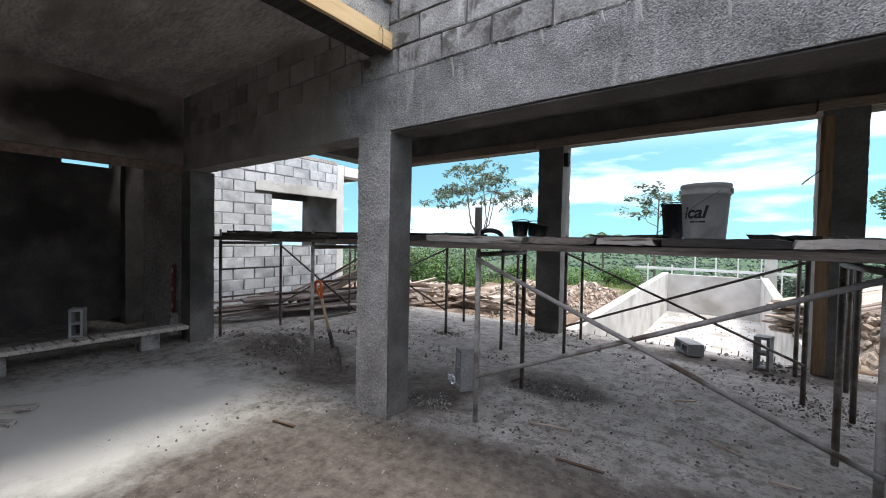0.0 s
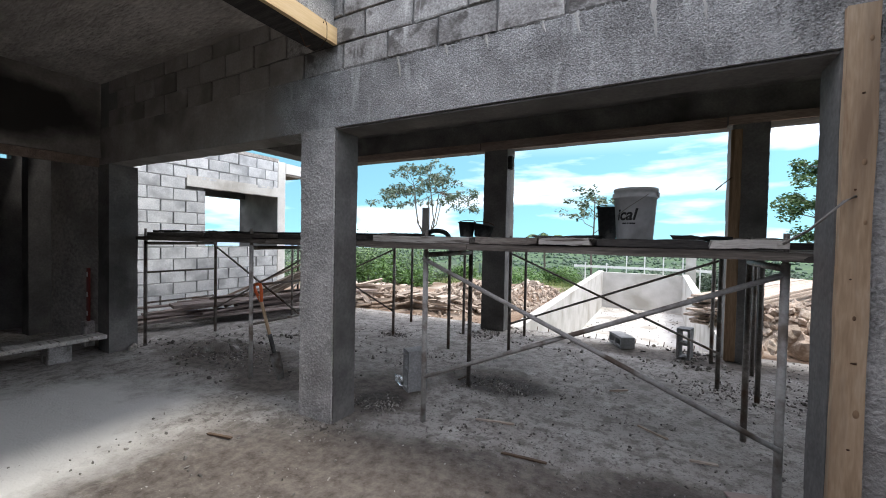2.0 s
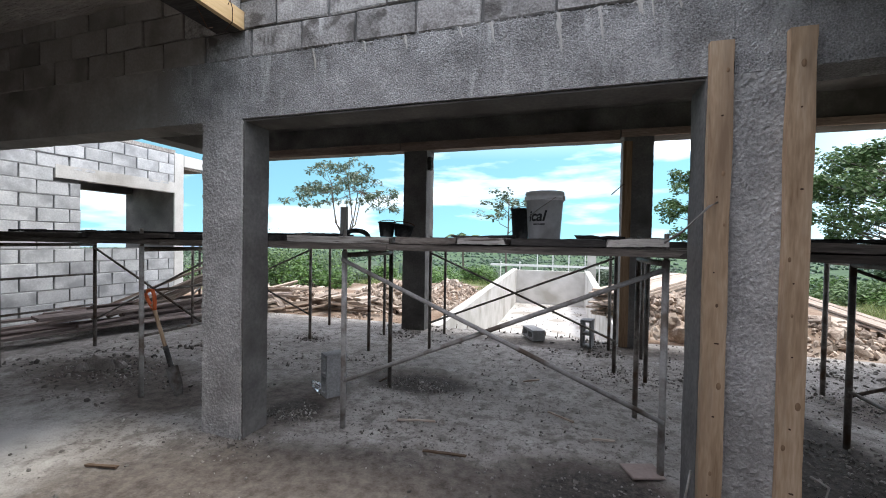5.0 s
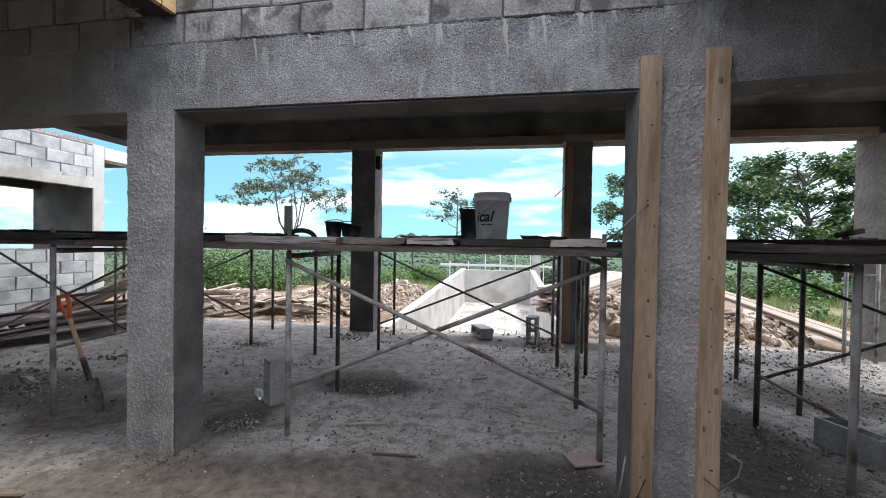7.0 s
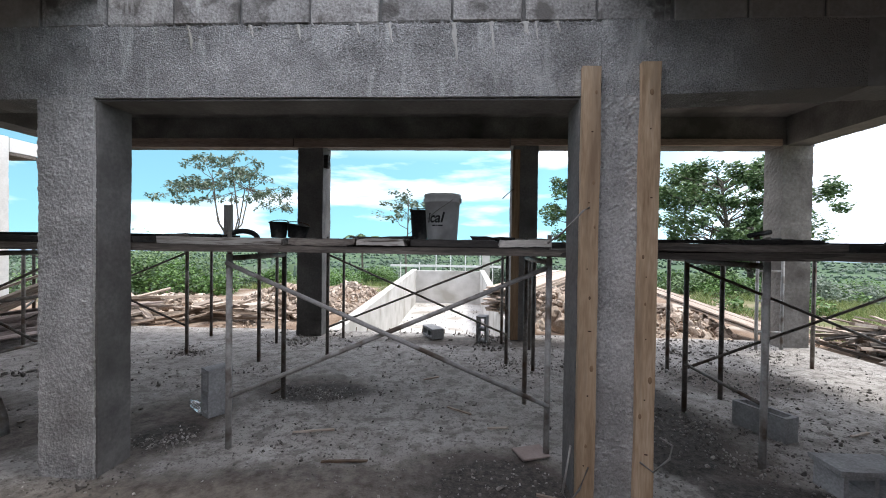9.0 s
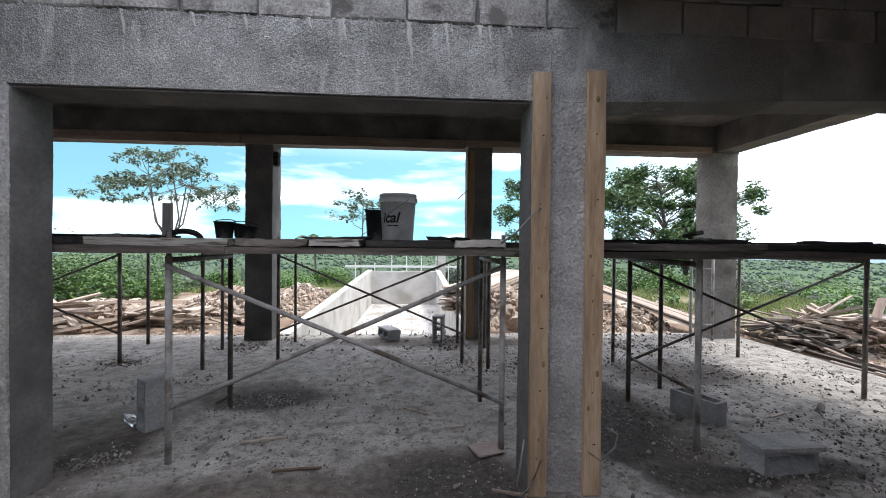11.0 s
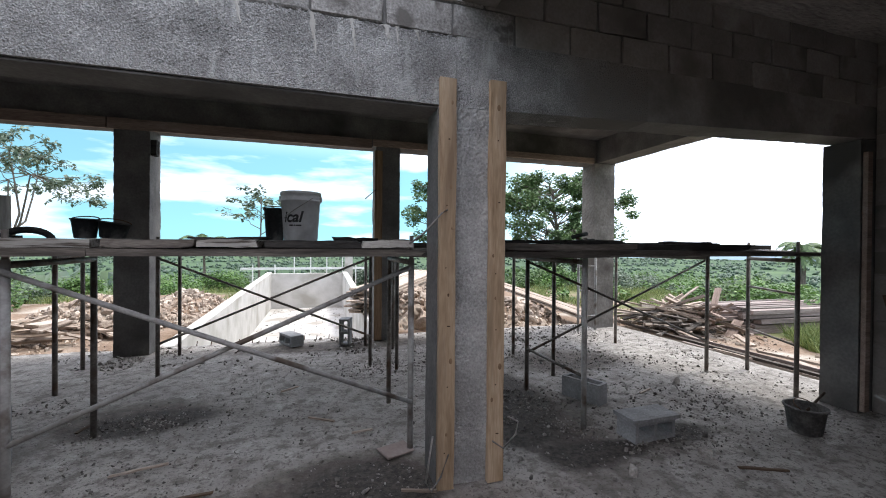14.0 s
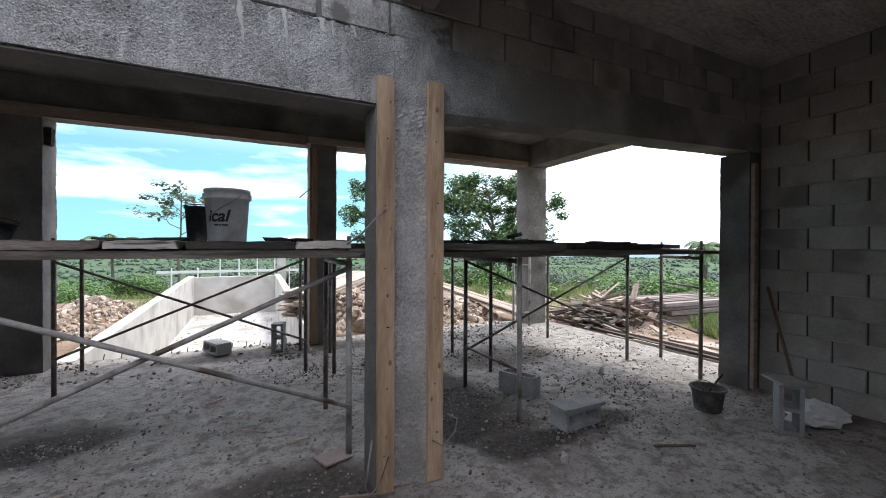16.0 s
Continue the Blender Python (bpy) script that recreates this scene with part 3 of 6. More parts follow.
def rocks_mesh(name, spots, material, seed, parent=None, label=""):
    """Many stones in one mesh, on a low icosahedron each."""
    t = (1 + 5 ** 0.5) / 2
    base = np.array([(-1, t, 0), (1, t, 0), (-1, -t, 0), (1, -t, 0), (0, -1, t), (0, 1, t), (0, -1, -t), (0, 1, -t), (t, 0, -1), (t, 0, 1), (-t, 0, -1), (-t, 0, 1)]) / 1.9
    tri = np.array([(0, 11, 5), (0, 5, 1), (0, 1, 7), (0, 7, 10), (0, 10, 11), (1, 5, 9), (5, 11, 4), (11, 10, 2), (10, 7, 6), (7, 1, 8),
                    (3, 9, 4), (3, 4, 2), (3, 2, 6), (3, 6, 8), (3, 8, 9), (4, 9, 5), (2, 4, 11), (6, 2, 10), (8, 6, 7), (9, 8, 1)])
    rs = np.random.RandomState(seed)
    vs, fs = [], []
    for i, (x, y, z, r) in enumerate(spots):
        k = base * rs.uniform(0.55, 1.4, (12, 1)) * rs.uniform(0.4, 1.4, 3) * r
        a = rs.uniform(0, 6.28, 3)
        rot = np.array(Euler(a).to_matrix())
        vs.append(k @ rot.T + (x, y, z))
        fs.append(tri + 12 * i)
    return mesh_from(name, np.concatenate(vs).tolist(), np.concatenate(fs).tolist(), material, parent, label)


def leaves_mesh(name, centres, size, material, seed, parent=None, label="", droop=0.3, spread=0.0, aspect=0.45):
    """Folded leaves (two triangles a side) round the given points; centres: rows of x, y, z, radius, count."""
    rs = np.random.RandomState(seed)
    P = []
    for x, y, z, r, n in centres:
        d = rs.normal(size=(int(n), 3))
        d /= np.linalg.norm(d, axis=1)[:, None]
        P.append(d * (rs.uniform(0.15, 1.0, (int(n), 1)) ** 0.5) * r * np.array([1, 1, 0.75]) + (x, y, z))
    P = np.concatenate(P)
    n = len(P)
    a = rs.uniform(0, 2 * np.pi, n)
    tilt = rs.normal(-droop, 0.45, n)
    ax = np.stack([np.cos(a) * np.cos(tilt), np.sin(a) * np.cos(tilt), np.sin(tilt)], 1)
    side = np.stack([-np.sin(a), np.cos(a), rs.normal(0, 0.35, n)], 1)
    side /= np.linalg.norm(side, axis=1)[:, None]
    up = np.cross(ax, side)
    s = size * rs.uniform(0.6, 1.35, (n, 1))
    V = np.stack([P, P + ax * s * 0.5 + side * s * aspect + up * s * 0.10, P + ax * s, P + ax * s * 0.5 - side * s * aspect + up * s * 0.10], 1).reshape(-1, 3)
    i = np.arange(n)[:, None] * 4
    F = np.concatenate([i + [[0, 1, 2]], i + [[0, 2, 3]]]).tolist()
    return mesh_from(name, V.tolist(), F, material, parent, label)


# ---------------------------------------------------------------- structure
def struct(ob, label, category):
    return tagged(ob, label, category, kind="structure")


def floor_sheet():
    """The cement floor of rooms and veranda: one thick slab with a gently uneven top."""
    xs = np.concatenate([np.arange(-10.0, -3.5, 0.25), np.arange(-3.5, 3.5, 0.06), np.arange(3.5, 5.2, 0.12), [5.25]])
    ys = np.concatenate([np.arange(-5.4, 0.5, 0.3), np.arange(0.5, 5.0, 0.06), np.arange(5.0, 6.3, 0.12), [6.42]])
    nx, ny = len(xs), len(ys)
    V, F = [], []
    for y in ys:
        for x in xs:
            p = Vector((x, y, 0))
            z = 0.010 * noise.noise(p * 1.3) + 0.008 * noise.noise(p * 4.1) + 0.005 * noise.noise(p * 11.0)
            V.append((x, y, z))
    for j in range(ny - 1):
        for i in range(nx - 1):
            a = j * nx + i
            F.append((a, a + 1, a + nx + 1, a + nx))
    k = len(V)
    ring = [i for i in range(nx)] + [j * nx + nx - 1 for j in range(1, ny)] + [(ny - 1) * nx + i for i in range(nx - 2, -1, -1)] + [j * nx for j in range(ny - 2, 0, -1)]
    V += [(V[i][0], V[i][1], -0.3) for i in ring]
    m = len(ring)
    for q in range(m):
        F.append((ring[q], k + q, k + (q + 1) % m, ring[(q + 1) % m]))
    ob = mesh_from("floor", V, F, M_floor)
    for f in ob.data.polygons:
        f.use_smooth = f.index < (nx - 1) * (ny - 1)
    return struct(ob, "dusty grey cement floor with mud patches and crumbs", "floor")


floor = floor_sheet()

YF = 2.28          # inner face of the wall between hall and veranda
# columns between hall and veranda
struct(part("column_1", rough_block(-2.55, -2.204, YF, 2.53, -0.02, 2.29, 0.0105, 0.0042, 40, 1), M_cast), "rough-cast grey concrete column beside the opening", "column")
struct(part("column_2", rough_block(0.675, 1.07, YF, 2.52, -0.02, 2.29, 0.0105, 0.0042, 40, 2), M_cast), "rough-cast concrete column with two pine boards", "column")
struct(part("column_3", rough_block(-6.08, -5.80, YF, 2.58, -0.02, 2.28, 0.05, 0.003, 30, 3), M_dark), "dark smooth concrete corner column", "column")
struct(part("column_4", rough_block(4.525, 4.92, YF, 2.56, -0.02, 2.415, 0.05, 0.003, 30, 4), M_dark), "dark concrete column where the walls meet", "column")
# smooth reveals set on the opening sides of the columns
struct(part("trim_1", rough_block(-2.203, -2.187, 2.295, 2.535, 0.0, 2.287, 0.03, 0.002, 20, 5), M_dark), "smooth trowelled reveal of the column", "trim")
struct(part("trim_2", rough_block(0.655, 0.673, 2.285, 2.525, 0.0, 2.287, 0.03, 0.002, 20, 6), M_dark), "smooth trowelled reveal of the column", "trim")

# thin dark strip added below the lintel in place of its underside shade
struct(part("trim_3", box(-2.186, 0.654, 2.296, 2.531, 2.276, 2.286), M_dark), "dark strip added for the shade under the lintel", "trim")
# wall over the openings: cast lintel below, blocks above
wall_n = struct(part("wall_north", box(-6.30, 4.92, YF + 0.014, 2.50, 2.70, 3.40), M_mortar), "grey block wall above the rough concrete lintel", "wall")
part("lintel", rough_block(-2.22, 0.77, YF, 2.53, 2.292, 2.705, 0.013, 0.0022, 62, 7), M_rough, wall_n, "rough-cast grey lintel with drip streaks")
part("lintel", rough_block(-3.0, -2.222, YF + 0.002, 2.53, 2.287, 2.72, 0.016, 0.003, 40, 8), M_fade_left, wall_n, "rough-cast lintel end over the column")
part("lintel", rough_block(-6.30, -3.002, YF + 0.004, 2.53, 2.285, 2.72, 0.04, 0.004, 25, 10), M_smooth, wall_n, "brownish smooth lintel")
part("lintel", rough_block(0.772, 1.07, YF + 0.001, 2.53, 2.292, 2.72, 0.013, 0.0025, 60, 71), M_rough, wall_n, "rough-cast lintel end over the column")


def rising(bm, x0, x1, rise):
    """Lifts the underside of a lintel along its length."""
    for v in bm.verts:
        if v.co.z < 2.45:
            v.co.z += rise * (v.co.x - x0) / (x1 - x0)
    return bm


part("lintel", rising(rough_block(1.072, 2.2, YF + 0.003, 2.53, 2.30, 2.72, 0.018, 0.0030, 40, 72), 1.07, 4.92, 0.14), M_fade_right, wall_n, "rough-cast lintel, smoother towards its end")
part("lintel", rising(rough_block(2.202, 4.92, YF + 0.004, 2.53, 2.30, 2.72, 0.04, 0.004, 25, 9), 1.07, 4.92, 0.14), M_smooth, wall_n, "dark smooth lintel")
bl = [block_mesh("block", 0.392, 0.187, 0.07, M_block, s) for s in range(4)]
bl_dry = [block_mesh("block", 0.394, 0.192, 0.07, M_block_dry, s + 40, 0.004) for s in range(4)]
for row in range(3):
    z = 2.81 + 0.2 * row
    x = -6.05 + 0.2 * (row % 2)
    i = 0
    while x < 4.6:
        i += 1
        shared("block", (bl if -3.0 < x < 0.55 else bl_dry)[(i * 7 + row) % 4], wall_n, pose(x + 0.2 + (0.24 if row % 2 == 0 else 0.25), YF + 0.032 + RND.uniform(-0.004, 0.004), z, RND.uniform(-0.5, 0.5), RND.uniform(-0.8, 0.8), RND.uniform(-0.6, 0.6)))
        x += 0.41

rs = np.random.RandomState(17)
tagged(rocks_mesh("mortar_lip", [(x, YF + 0.006, 2.702 + 0.018 * noise.noise(Vector((x * 6, 0, 1))) + rs.normal(0, 0.006), rs.uniform(0.003, 0.012)) for x in rs.uniform(-2.95, 0.78, 900)], M_rough, 18, wall_n), "ragged mortar lip under the blocks", kind="stuff")
tagged(rocks_mesh("splatter", [(rs.uniform(-2.56, -2.2) if rs.rand() < 0.35 else rs.uniform(-2.9, 1.05), YF - 0.001, rs.uniform(2.3, 2.7), rs.uniform(0.002, 0.006)) for _ in range(1600)], M_rough, 19, wall_n), "thrown mortar splatter", kind="stuff")


def drip(x, z, length, width, seed):
    """A run of cement down the lintel: a thin tapering tongue with a ragged edge."""
    rnd = random.Random(seed)
    bm = bmesh.new()
    n = 9
    L, R, C = [], [], []
    for i in range(n + 1):
        u = i / n
        w = width * 1.5 * (1 - u) ** 0.6 * rnd.uniform(0.55, 1.2) + 0.002
        cx = x + 0.02 * u + rnd.uniform(-0.003, 0.003)
        L.append(bm.verts.new((cx - w / 2, YF + 0.002, z - length * u)))
        C.append(bm.verts.new((cx, YF - 0.0055, z - length * u)))
        R.append(bm.verts.new((cx + w / 2, YF + 0.002, z - length * u)))
    for i in range(n):
        bm.faces.new((L[i], L[i + 1], C[i + 1], C[i]))
        bm.faces.new((C[i], C[i + 1], R[i + 1], R[i]))
    part("cement_drip", bm, M_white, wall_n, "pale run of cement")


for i, (x, ln, w) in enumerate(((-0.06, 0.20, 0.035), (0.15, 0.17, 0.04), (-0.43, 0.10, 0.03), (-0.97, 0.07, 0.02), (0.34, 0.06, 0.045), (-1.62, 0.13, 0.02), (-0.62, 0.05, 0.02), (0.52, 0.05, 0.02), (0.40, 0.12, 0.012), (-1.25, 0.06, 0.025))):
    drip(x, 2.712, ln + 0.02, w, 300 + i)
# right-hand wall of blocks, and its plain continuation
wall_e = struct(part("wall_east", box(4.710, 4.93, -5.4, 2.27, -0.05, 3.4), M_joint), "wall of grey concrete blocks with open joints", "wall")
be = [block_mesh("block", 0.398, 0.1965, 0.07, M_block_dry, s + 9, 0.003) for s in range(4)]
for row in range(16):
    z = 0.10 + 0.205 * row
    y = 2.29 if row % 2 else 2.11
    part("mortar_bed", box(4.703, 4.712, -3.2, 2.268, z + 0.096, z + 0.109), M_block_dry, wall_e)
    i = 0
    if row % 2 == 0:
        part("block", box(4.70, 4.77, 2.118, 2.268, z - 0.098, z + 0.098, bevel=0.005), M_block_dry, wall_e)
    while y > -3.0:
        i += 1
        y1 = min(y - 0.006, 2.268)
        if y1 < y - 0.01:
            part("block", box(4.70, 4.77, y - 0.405, y1, z - 0.098, z + 0.098, bevel=0.005), M_block_dry, wall_e)
        else:
            shared("block", be[(i * 5 + row * 3) % 4], wall_e, pose(4.735 + RND.uniform(-0.002, 0.002), y - 0.205, z, 0, RND.uniform(-0.3, 0.3), 90 + RND.uniform(-0.3, 0.3)))
        y -= 0.41

# left-hand wall with the opening of a dark side room
wall_w = struct(part("wall_west", box(-6.20, -6.0, -5.4, -1.2, -0.05, 3.25), M_smooth), "dark concrete wall with a wide opening", "wall")
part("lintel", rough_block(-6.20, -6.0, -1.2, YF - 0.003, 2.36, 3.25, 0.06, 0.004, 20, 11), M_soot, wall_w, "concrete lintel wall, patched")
part("form_board", rough_block(-6.03, -5.995, -1.2, 2.26, 2.25, 2.355, 0.08, 0.002, 10, 12), M_form, wall_w, "orange-brown form board under the lintel")
# unseen back wall, added only to enclose the hall against outside light
wall_s = struct(part("wall_south", box(-10.0, 4.93, -5.6, -5.4, -0.05, 3.4), M_smooth), "plain unseen wall added to close the hall", "wall")
# side room walls coloured dark to stand for the missing light
side_room = struct(part("wall_side_room", box(-8.6, -8.4, -5.4, 2.34, -0.05, 2.51), M_dark), "side room wall, its gloom put into a dark colour, with a slit of daylight", "wall")
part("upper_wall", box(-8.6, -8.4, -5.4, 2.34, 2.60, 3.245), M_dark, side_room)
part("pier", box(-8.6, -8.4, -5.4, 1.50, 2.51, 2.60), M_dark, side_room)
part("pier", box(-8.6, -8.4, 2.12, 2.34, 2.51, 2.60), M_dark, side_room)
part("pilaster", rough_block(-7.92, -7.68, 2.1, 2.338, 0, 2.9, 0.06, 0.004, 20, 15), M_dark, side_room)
# pale soffit colour here imitates hall light reaching this wall
struct(part("wall_side_north", box(-8.6, -6.08, 2.34, 2.56, -0.05, 3.25), M_soffit), "side room wall, paler for the light that reaches it from the hall", "wall")

# slabs over the hall, open to the sky between them
struct(part("ceiling_left", rough_block(-10.0, -2.42, -5.4, YF - 0.003, 3.25, 3.42, 0.15, 0.010, 5, 16), M_soffit), "unseen slab strip added to end the sky opening with board marks", "ceiling")
struct(part("ceiling_right", rough_block(1.02, 4.74, -5.4, YF - 0.003, 3.28, 3.42, 0.15, 0.010, 5, 17), M_soffit), "raw dark concrete slab soffit", "ceiling")
# unseen slab behind the camera, placed to set how much skylight enters
struct(part("ceiling_back", rough_block(-2.415, 1.015, -5.4, -4.5, 3.25, 3.42, 0.15, 0.010, 5, 18), M_soffit), "unseen slab strip added to end the sky opening", "ceiling")
struct(part("beam_1", rough_block(-2.42, -2.215, -5.4, YF - 0.005, 2.93, 3.45, 0.04, 0.005, 25, 19), M_rough), "rough concrete edge beam of the slab", "beam")
struct(part("beam_2", rough_block(0.80, 1.02, -5.4, YF - 0.005, 2.93, 3.45, 0.06, 0.005, 25, 20), M_smooth), "dark concrete edge beam of the slab", "beam")
fb = thing("fascia_board", "yellow pine form board nailed along the slab edge", "board")
part("board", rough_block(-2.213, -2.178, -3.0, 2.275, 2.905, 3.03, 0.05, 0.0012, 12, 21), M_pine_flat, fb)
# near-black strip that fills the underside of the beam
part("soffit_board", rough_block(-2.42, -2.215, -3.0, 2.27, 2.905, 2.928, 0.06, 0.0012, 12, 22), M_plank_dark, fb, "near-black board along the underside of the beam")
part("tie_wire", pipe([(-2.176, 2.13, 3.0), (-2.15, 2.12, 3.02), (-2.14, 2.13, 2.97), (-2.17, 2.16, 2.90), (-2.24, 2.17, 2.86)], 0.003), M_rust, fb, "bent rusty tie wire")
part("tie_wire", pipe([(-2.24, 1.95, 2.90), (-2.22, 1.97, 2.84), (-2.24, 2.03, 2.80), (-2.23, 2.06, 2.82)], 0.003), M_rust, fb, "bent rusty tie wire")
part("upper_board", box(-2.21, -2.18, -3.0, 2.277, 3.27, 3.42, bevel=0.003), M_form, fb, "reddish upper form board")
cap = thing("coping_board", "reddish form board on top of the wall", "board")
part("board", box(-2.175, 0.79, YF + 0.012, YF + 0.04, 3.405, 3.50, bevel=0.003), M_form, cap)

# veranda: columns, edge beams, slab; backlit shade is in the dark concrete colour
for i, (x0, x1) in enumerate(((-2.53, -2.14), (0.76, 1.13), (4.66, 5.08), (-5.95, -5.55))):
    # lit corner column takes the paler concrete, the backlit ones the dark
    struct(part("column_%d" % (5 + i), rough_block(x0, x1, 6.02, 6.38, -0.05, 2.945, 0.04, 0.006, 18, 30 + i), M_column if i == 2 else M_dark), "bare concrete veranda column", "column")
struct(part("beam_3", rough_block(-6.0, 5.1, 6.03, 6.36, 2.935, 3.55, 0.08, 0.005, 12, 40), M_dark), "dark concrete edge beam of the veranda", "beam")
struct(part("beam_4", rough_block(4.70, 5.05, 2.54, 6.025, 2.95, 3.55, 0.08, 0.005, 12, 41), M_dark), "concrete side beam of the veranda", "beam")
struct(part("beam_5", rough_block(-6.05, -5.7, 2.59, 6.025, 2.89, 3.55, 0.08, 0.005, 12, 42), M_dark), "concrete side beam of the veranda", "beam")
struct(part("ceiling_veranda", rough_block(-6.0, 5.0, 2.535, 6.03, 3.36, 3.54, 0.12, 0.006, 6, 43), M_dark), "veranda ceiling, its shade put into a dark concrete colour", "ceiling")
for x0, x1 in ((-5.5, -2.6), (-2.58, 0.7), (0.72, 4.62)):
    e = thing("form_board", "reddish-brown form board under the veranda beam", "board", "form boards under the beam")
    part("board", rough_block(x0, x1, 5.985, 6.022, 2.896 if x0 < 0.7 else 2.935, 3.03, 0.08, 0.002, 9, x0), M_form, e)
# boards on the second veranda column, and at the column by the right wall
e = thing("form_board", "orange pine form board upright on the veranda column", "board", "upright form boards")
part("board", box(0.745, 0.86, 5.985, 6.012, 0.02, 2.87, bevel=0.003), M_form_pine, e)
e = thing("form_board", "reddish form board upright against the column", "board", "upright form boards")
part("board", box(4.535, 4.60, 2.235, 2.272, 0.02, 2.30, bevel=0.003), M_form, e)


def pine_board(x0, x1, y0, y1, z1, seed):
    e = thing("pine_board", "knotty new pine board standing upright against the column", "board", "upright pine boards")
    board = part("board", rough_block(x0, x1, y0, y1, 0.0, z1, 0.03, 0.0008, 9, seed), M_pine, e)
    rnd = random.Random(seed)
    for k in range(6):
        z = 0.25 + k * 0.36 + rnd.uniform(-0.05, 0.05)
        kx, kz, kr = x0 + rnd.uniform(0.02, 0.08), z + rnd.uniform(0.08, 0.26), rnd.uniform(0.006, 0.012)
        bm = lathe([(0, 0.0012), (kr * 0.6, 0.001), (kr, -0.002)], 12)
        bmesh.ops.transform(bm, matrix=Matrix.Translation((kx, y0 - 0.0006, kz)) @ pose(0, 0, 0, 90, 0, 0) @ Matrix.Diagonal((1, 1.7, 1, 1)), verts=bm.verts)
        part("knot", bm, M_form_pine, board)
        part("nail", tube((x0 + 0.03 + rnd.uniform(0, 0.04), y0 - 0.003, z), (x0 + 0.045, y0 + 0.01, z), 0.004, 6), M_rust, board)
    return e


b1 = pine_board(0.655, 0.757, 2.232, 2.268, 2.44, 51)
b2 = pine_board(0.975, 1.078, 2.232, 2.268, 2.46, 52)
part("tie_wire", pipe([(0.70, 2.225, 1.66), (0.66, 2.20, 1.64), (0.55, 2.19, 1.52), (0.47, 2.20, 1.46)], 0.006), M_wire, b1, "bent tie wire")
part("tie_wire", pipe([(0.72, 2.225, 0.22), (0.66, 2.18, 0.12), (0.60, 2.17, 0.05), (0.57, 2.18, 0.10), (0.62, 2.22, 0.34)], 0.006), M_wire, b1, "bent tie wire")
part("tie_wire", pipe([(1.00, 2.225, 0.26), (1.06, 2.20, 0.22), (1.14, 2.19, 0.30), (1.16, 2.20, 0.37), (1.10, 2.22, 0.40)], 0.006), M_wire, b2, "bent tie wire")

e = thing("rebar_end", "bent rusty rebar end sticking out of the veranda column", "rebar")
part("rod", pipe([(0.80, 6.03, 2.30), (0.75, 5.95, 2.27), (0.66, 5.93, 2.19), (0.60, 5.93, 2.13)], 0.008), M_rust, e)
e = thing("tie_clamp", "dark tie clamp stuck on the veranda column", "clamp")
part("clamp", rough_block(-2.136, -2.075, 6.05, 6.15, 2.60, 2.80, 0.03, 0.01, 20, 88), M_plank_dark, e)

# ---------------------------------------------------------------- neighbouring wing
WX = -7.40
wing = struct(part("wall_wing", box(WX - 0.18, WX - 0.035, 2.62, 6.12, -0.1, 0.0), M_mortar), "pale concrete block wall of the next wing, with a window", "wall")
W0, W1, WZ0, WZ1 = 4.38, 5.96, 1.22, 2.32
for y0, y1, z0, z1 in ((2.62, W0, 0, 3.10), (W0, W1, 0, WZ0), (W0, W1, WZ1, 3.10)):
    part("backing", box(WX - 0.18, WX - 0.05, y0, y1, z0, z1), M_mortar, wing)
part("window_lintel", rough_block(WX - 0.15, WX + 0.004, 4.05, 6.10, WZ1, WZ1 + 0.2, 0.06, 0.004, 12, 60), M_pale, wing, "pale cast lintel over the window")
part("corner_post", rough_block(WX - 0.02, WX + 0.006, 5.97, 6.16, 0, 3.10, 0.06, 0.003, 12, 61), M_pale, wing, "pale plastered corner")
part("ledge", rough_block(WX - 0.5, WX + 0.02, 6.165, 6.60, 2.86, 3.08, 0.08, 0.004, 12, 62), M_pale, wing, "projecting roof ledge")
part("ledge_board", box(WX - 0.5, WX + 0.03, 6.165, 6.62, 2.80, 2.85), M_plank, wing)
for row in range(15):
    z = 0.10 + 0.205 * row
    spans = [(2.62, 5.97)]
    if abs(z - (WZ1 + 0.1)) < 0.12:
        spans = [(2.62, 4.05)]
    elif WZ0 - 0.05 < z < WZ1 + 0.02:
        spans = [(2.62, W0)]
    if row < 14:
        for y0, y1 in spans:
            part("mortar_bed", box(WX - 0.06, WX - 0.004, y0, y1, z + 0.096, z + 0.109), M_mortar_pale, wing)
    y = 2.62 - (0.2 if row % 2 else 0.0)
    while y < 5.97:
        for s0, s1 in spans:
            y0, y1 = max(y, s0), min(y + 0.393, s1)
            if y1 - y0 > 0.05:
                h = 0.0965
                o = RND.uniform(-0.007, 0.004)
                bm = box(WX - 0.075 + o, WX - 0.001 + o, y0 + 0.002, y1 - RND.uniform(0.0, 0.008), z - h, z + h, bevel=0.006, jitter=0.004)
                part("block", bm, M_block_pale, wing)
        y += 0.405
# the room behind that window; its dimness is put into the dark wall colour
part("room_wall", box(WX - 1.33, WX - 0.024, 5.972, 6.15, 0, 3.1), M_dark, wing, "inner wall painted dark for the dim room")
part("room_wall", box(WX - 1.33, WX - 1.15, 2.62, 5.97, 2.30, 3.1), M_dark, wing, "inner lintel painted dark for the dim room")
part("room_ceiling", box(WX - 1.4, WX - 0.2, 2.62, 6.15, 3.10, 3.2), M_soffit, wing)

# ---------------------------------------------------------------- pool
PX0, PX1, PY0, PY1, PZ = -2.0, 0.84, 6.46, 17.7, -1.2


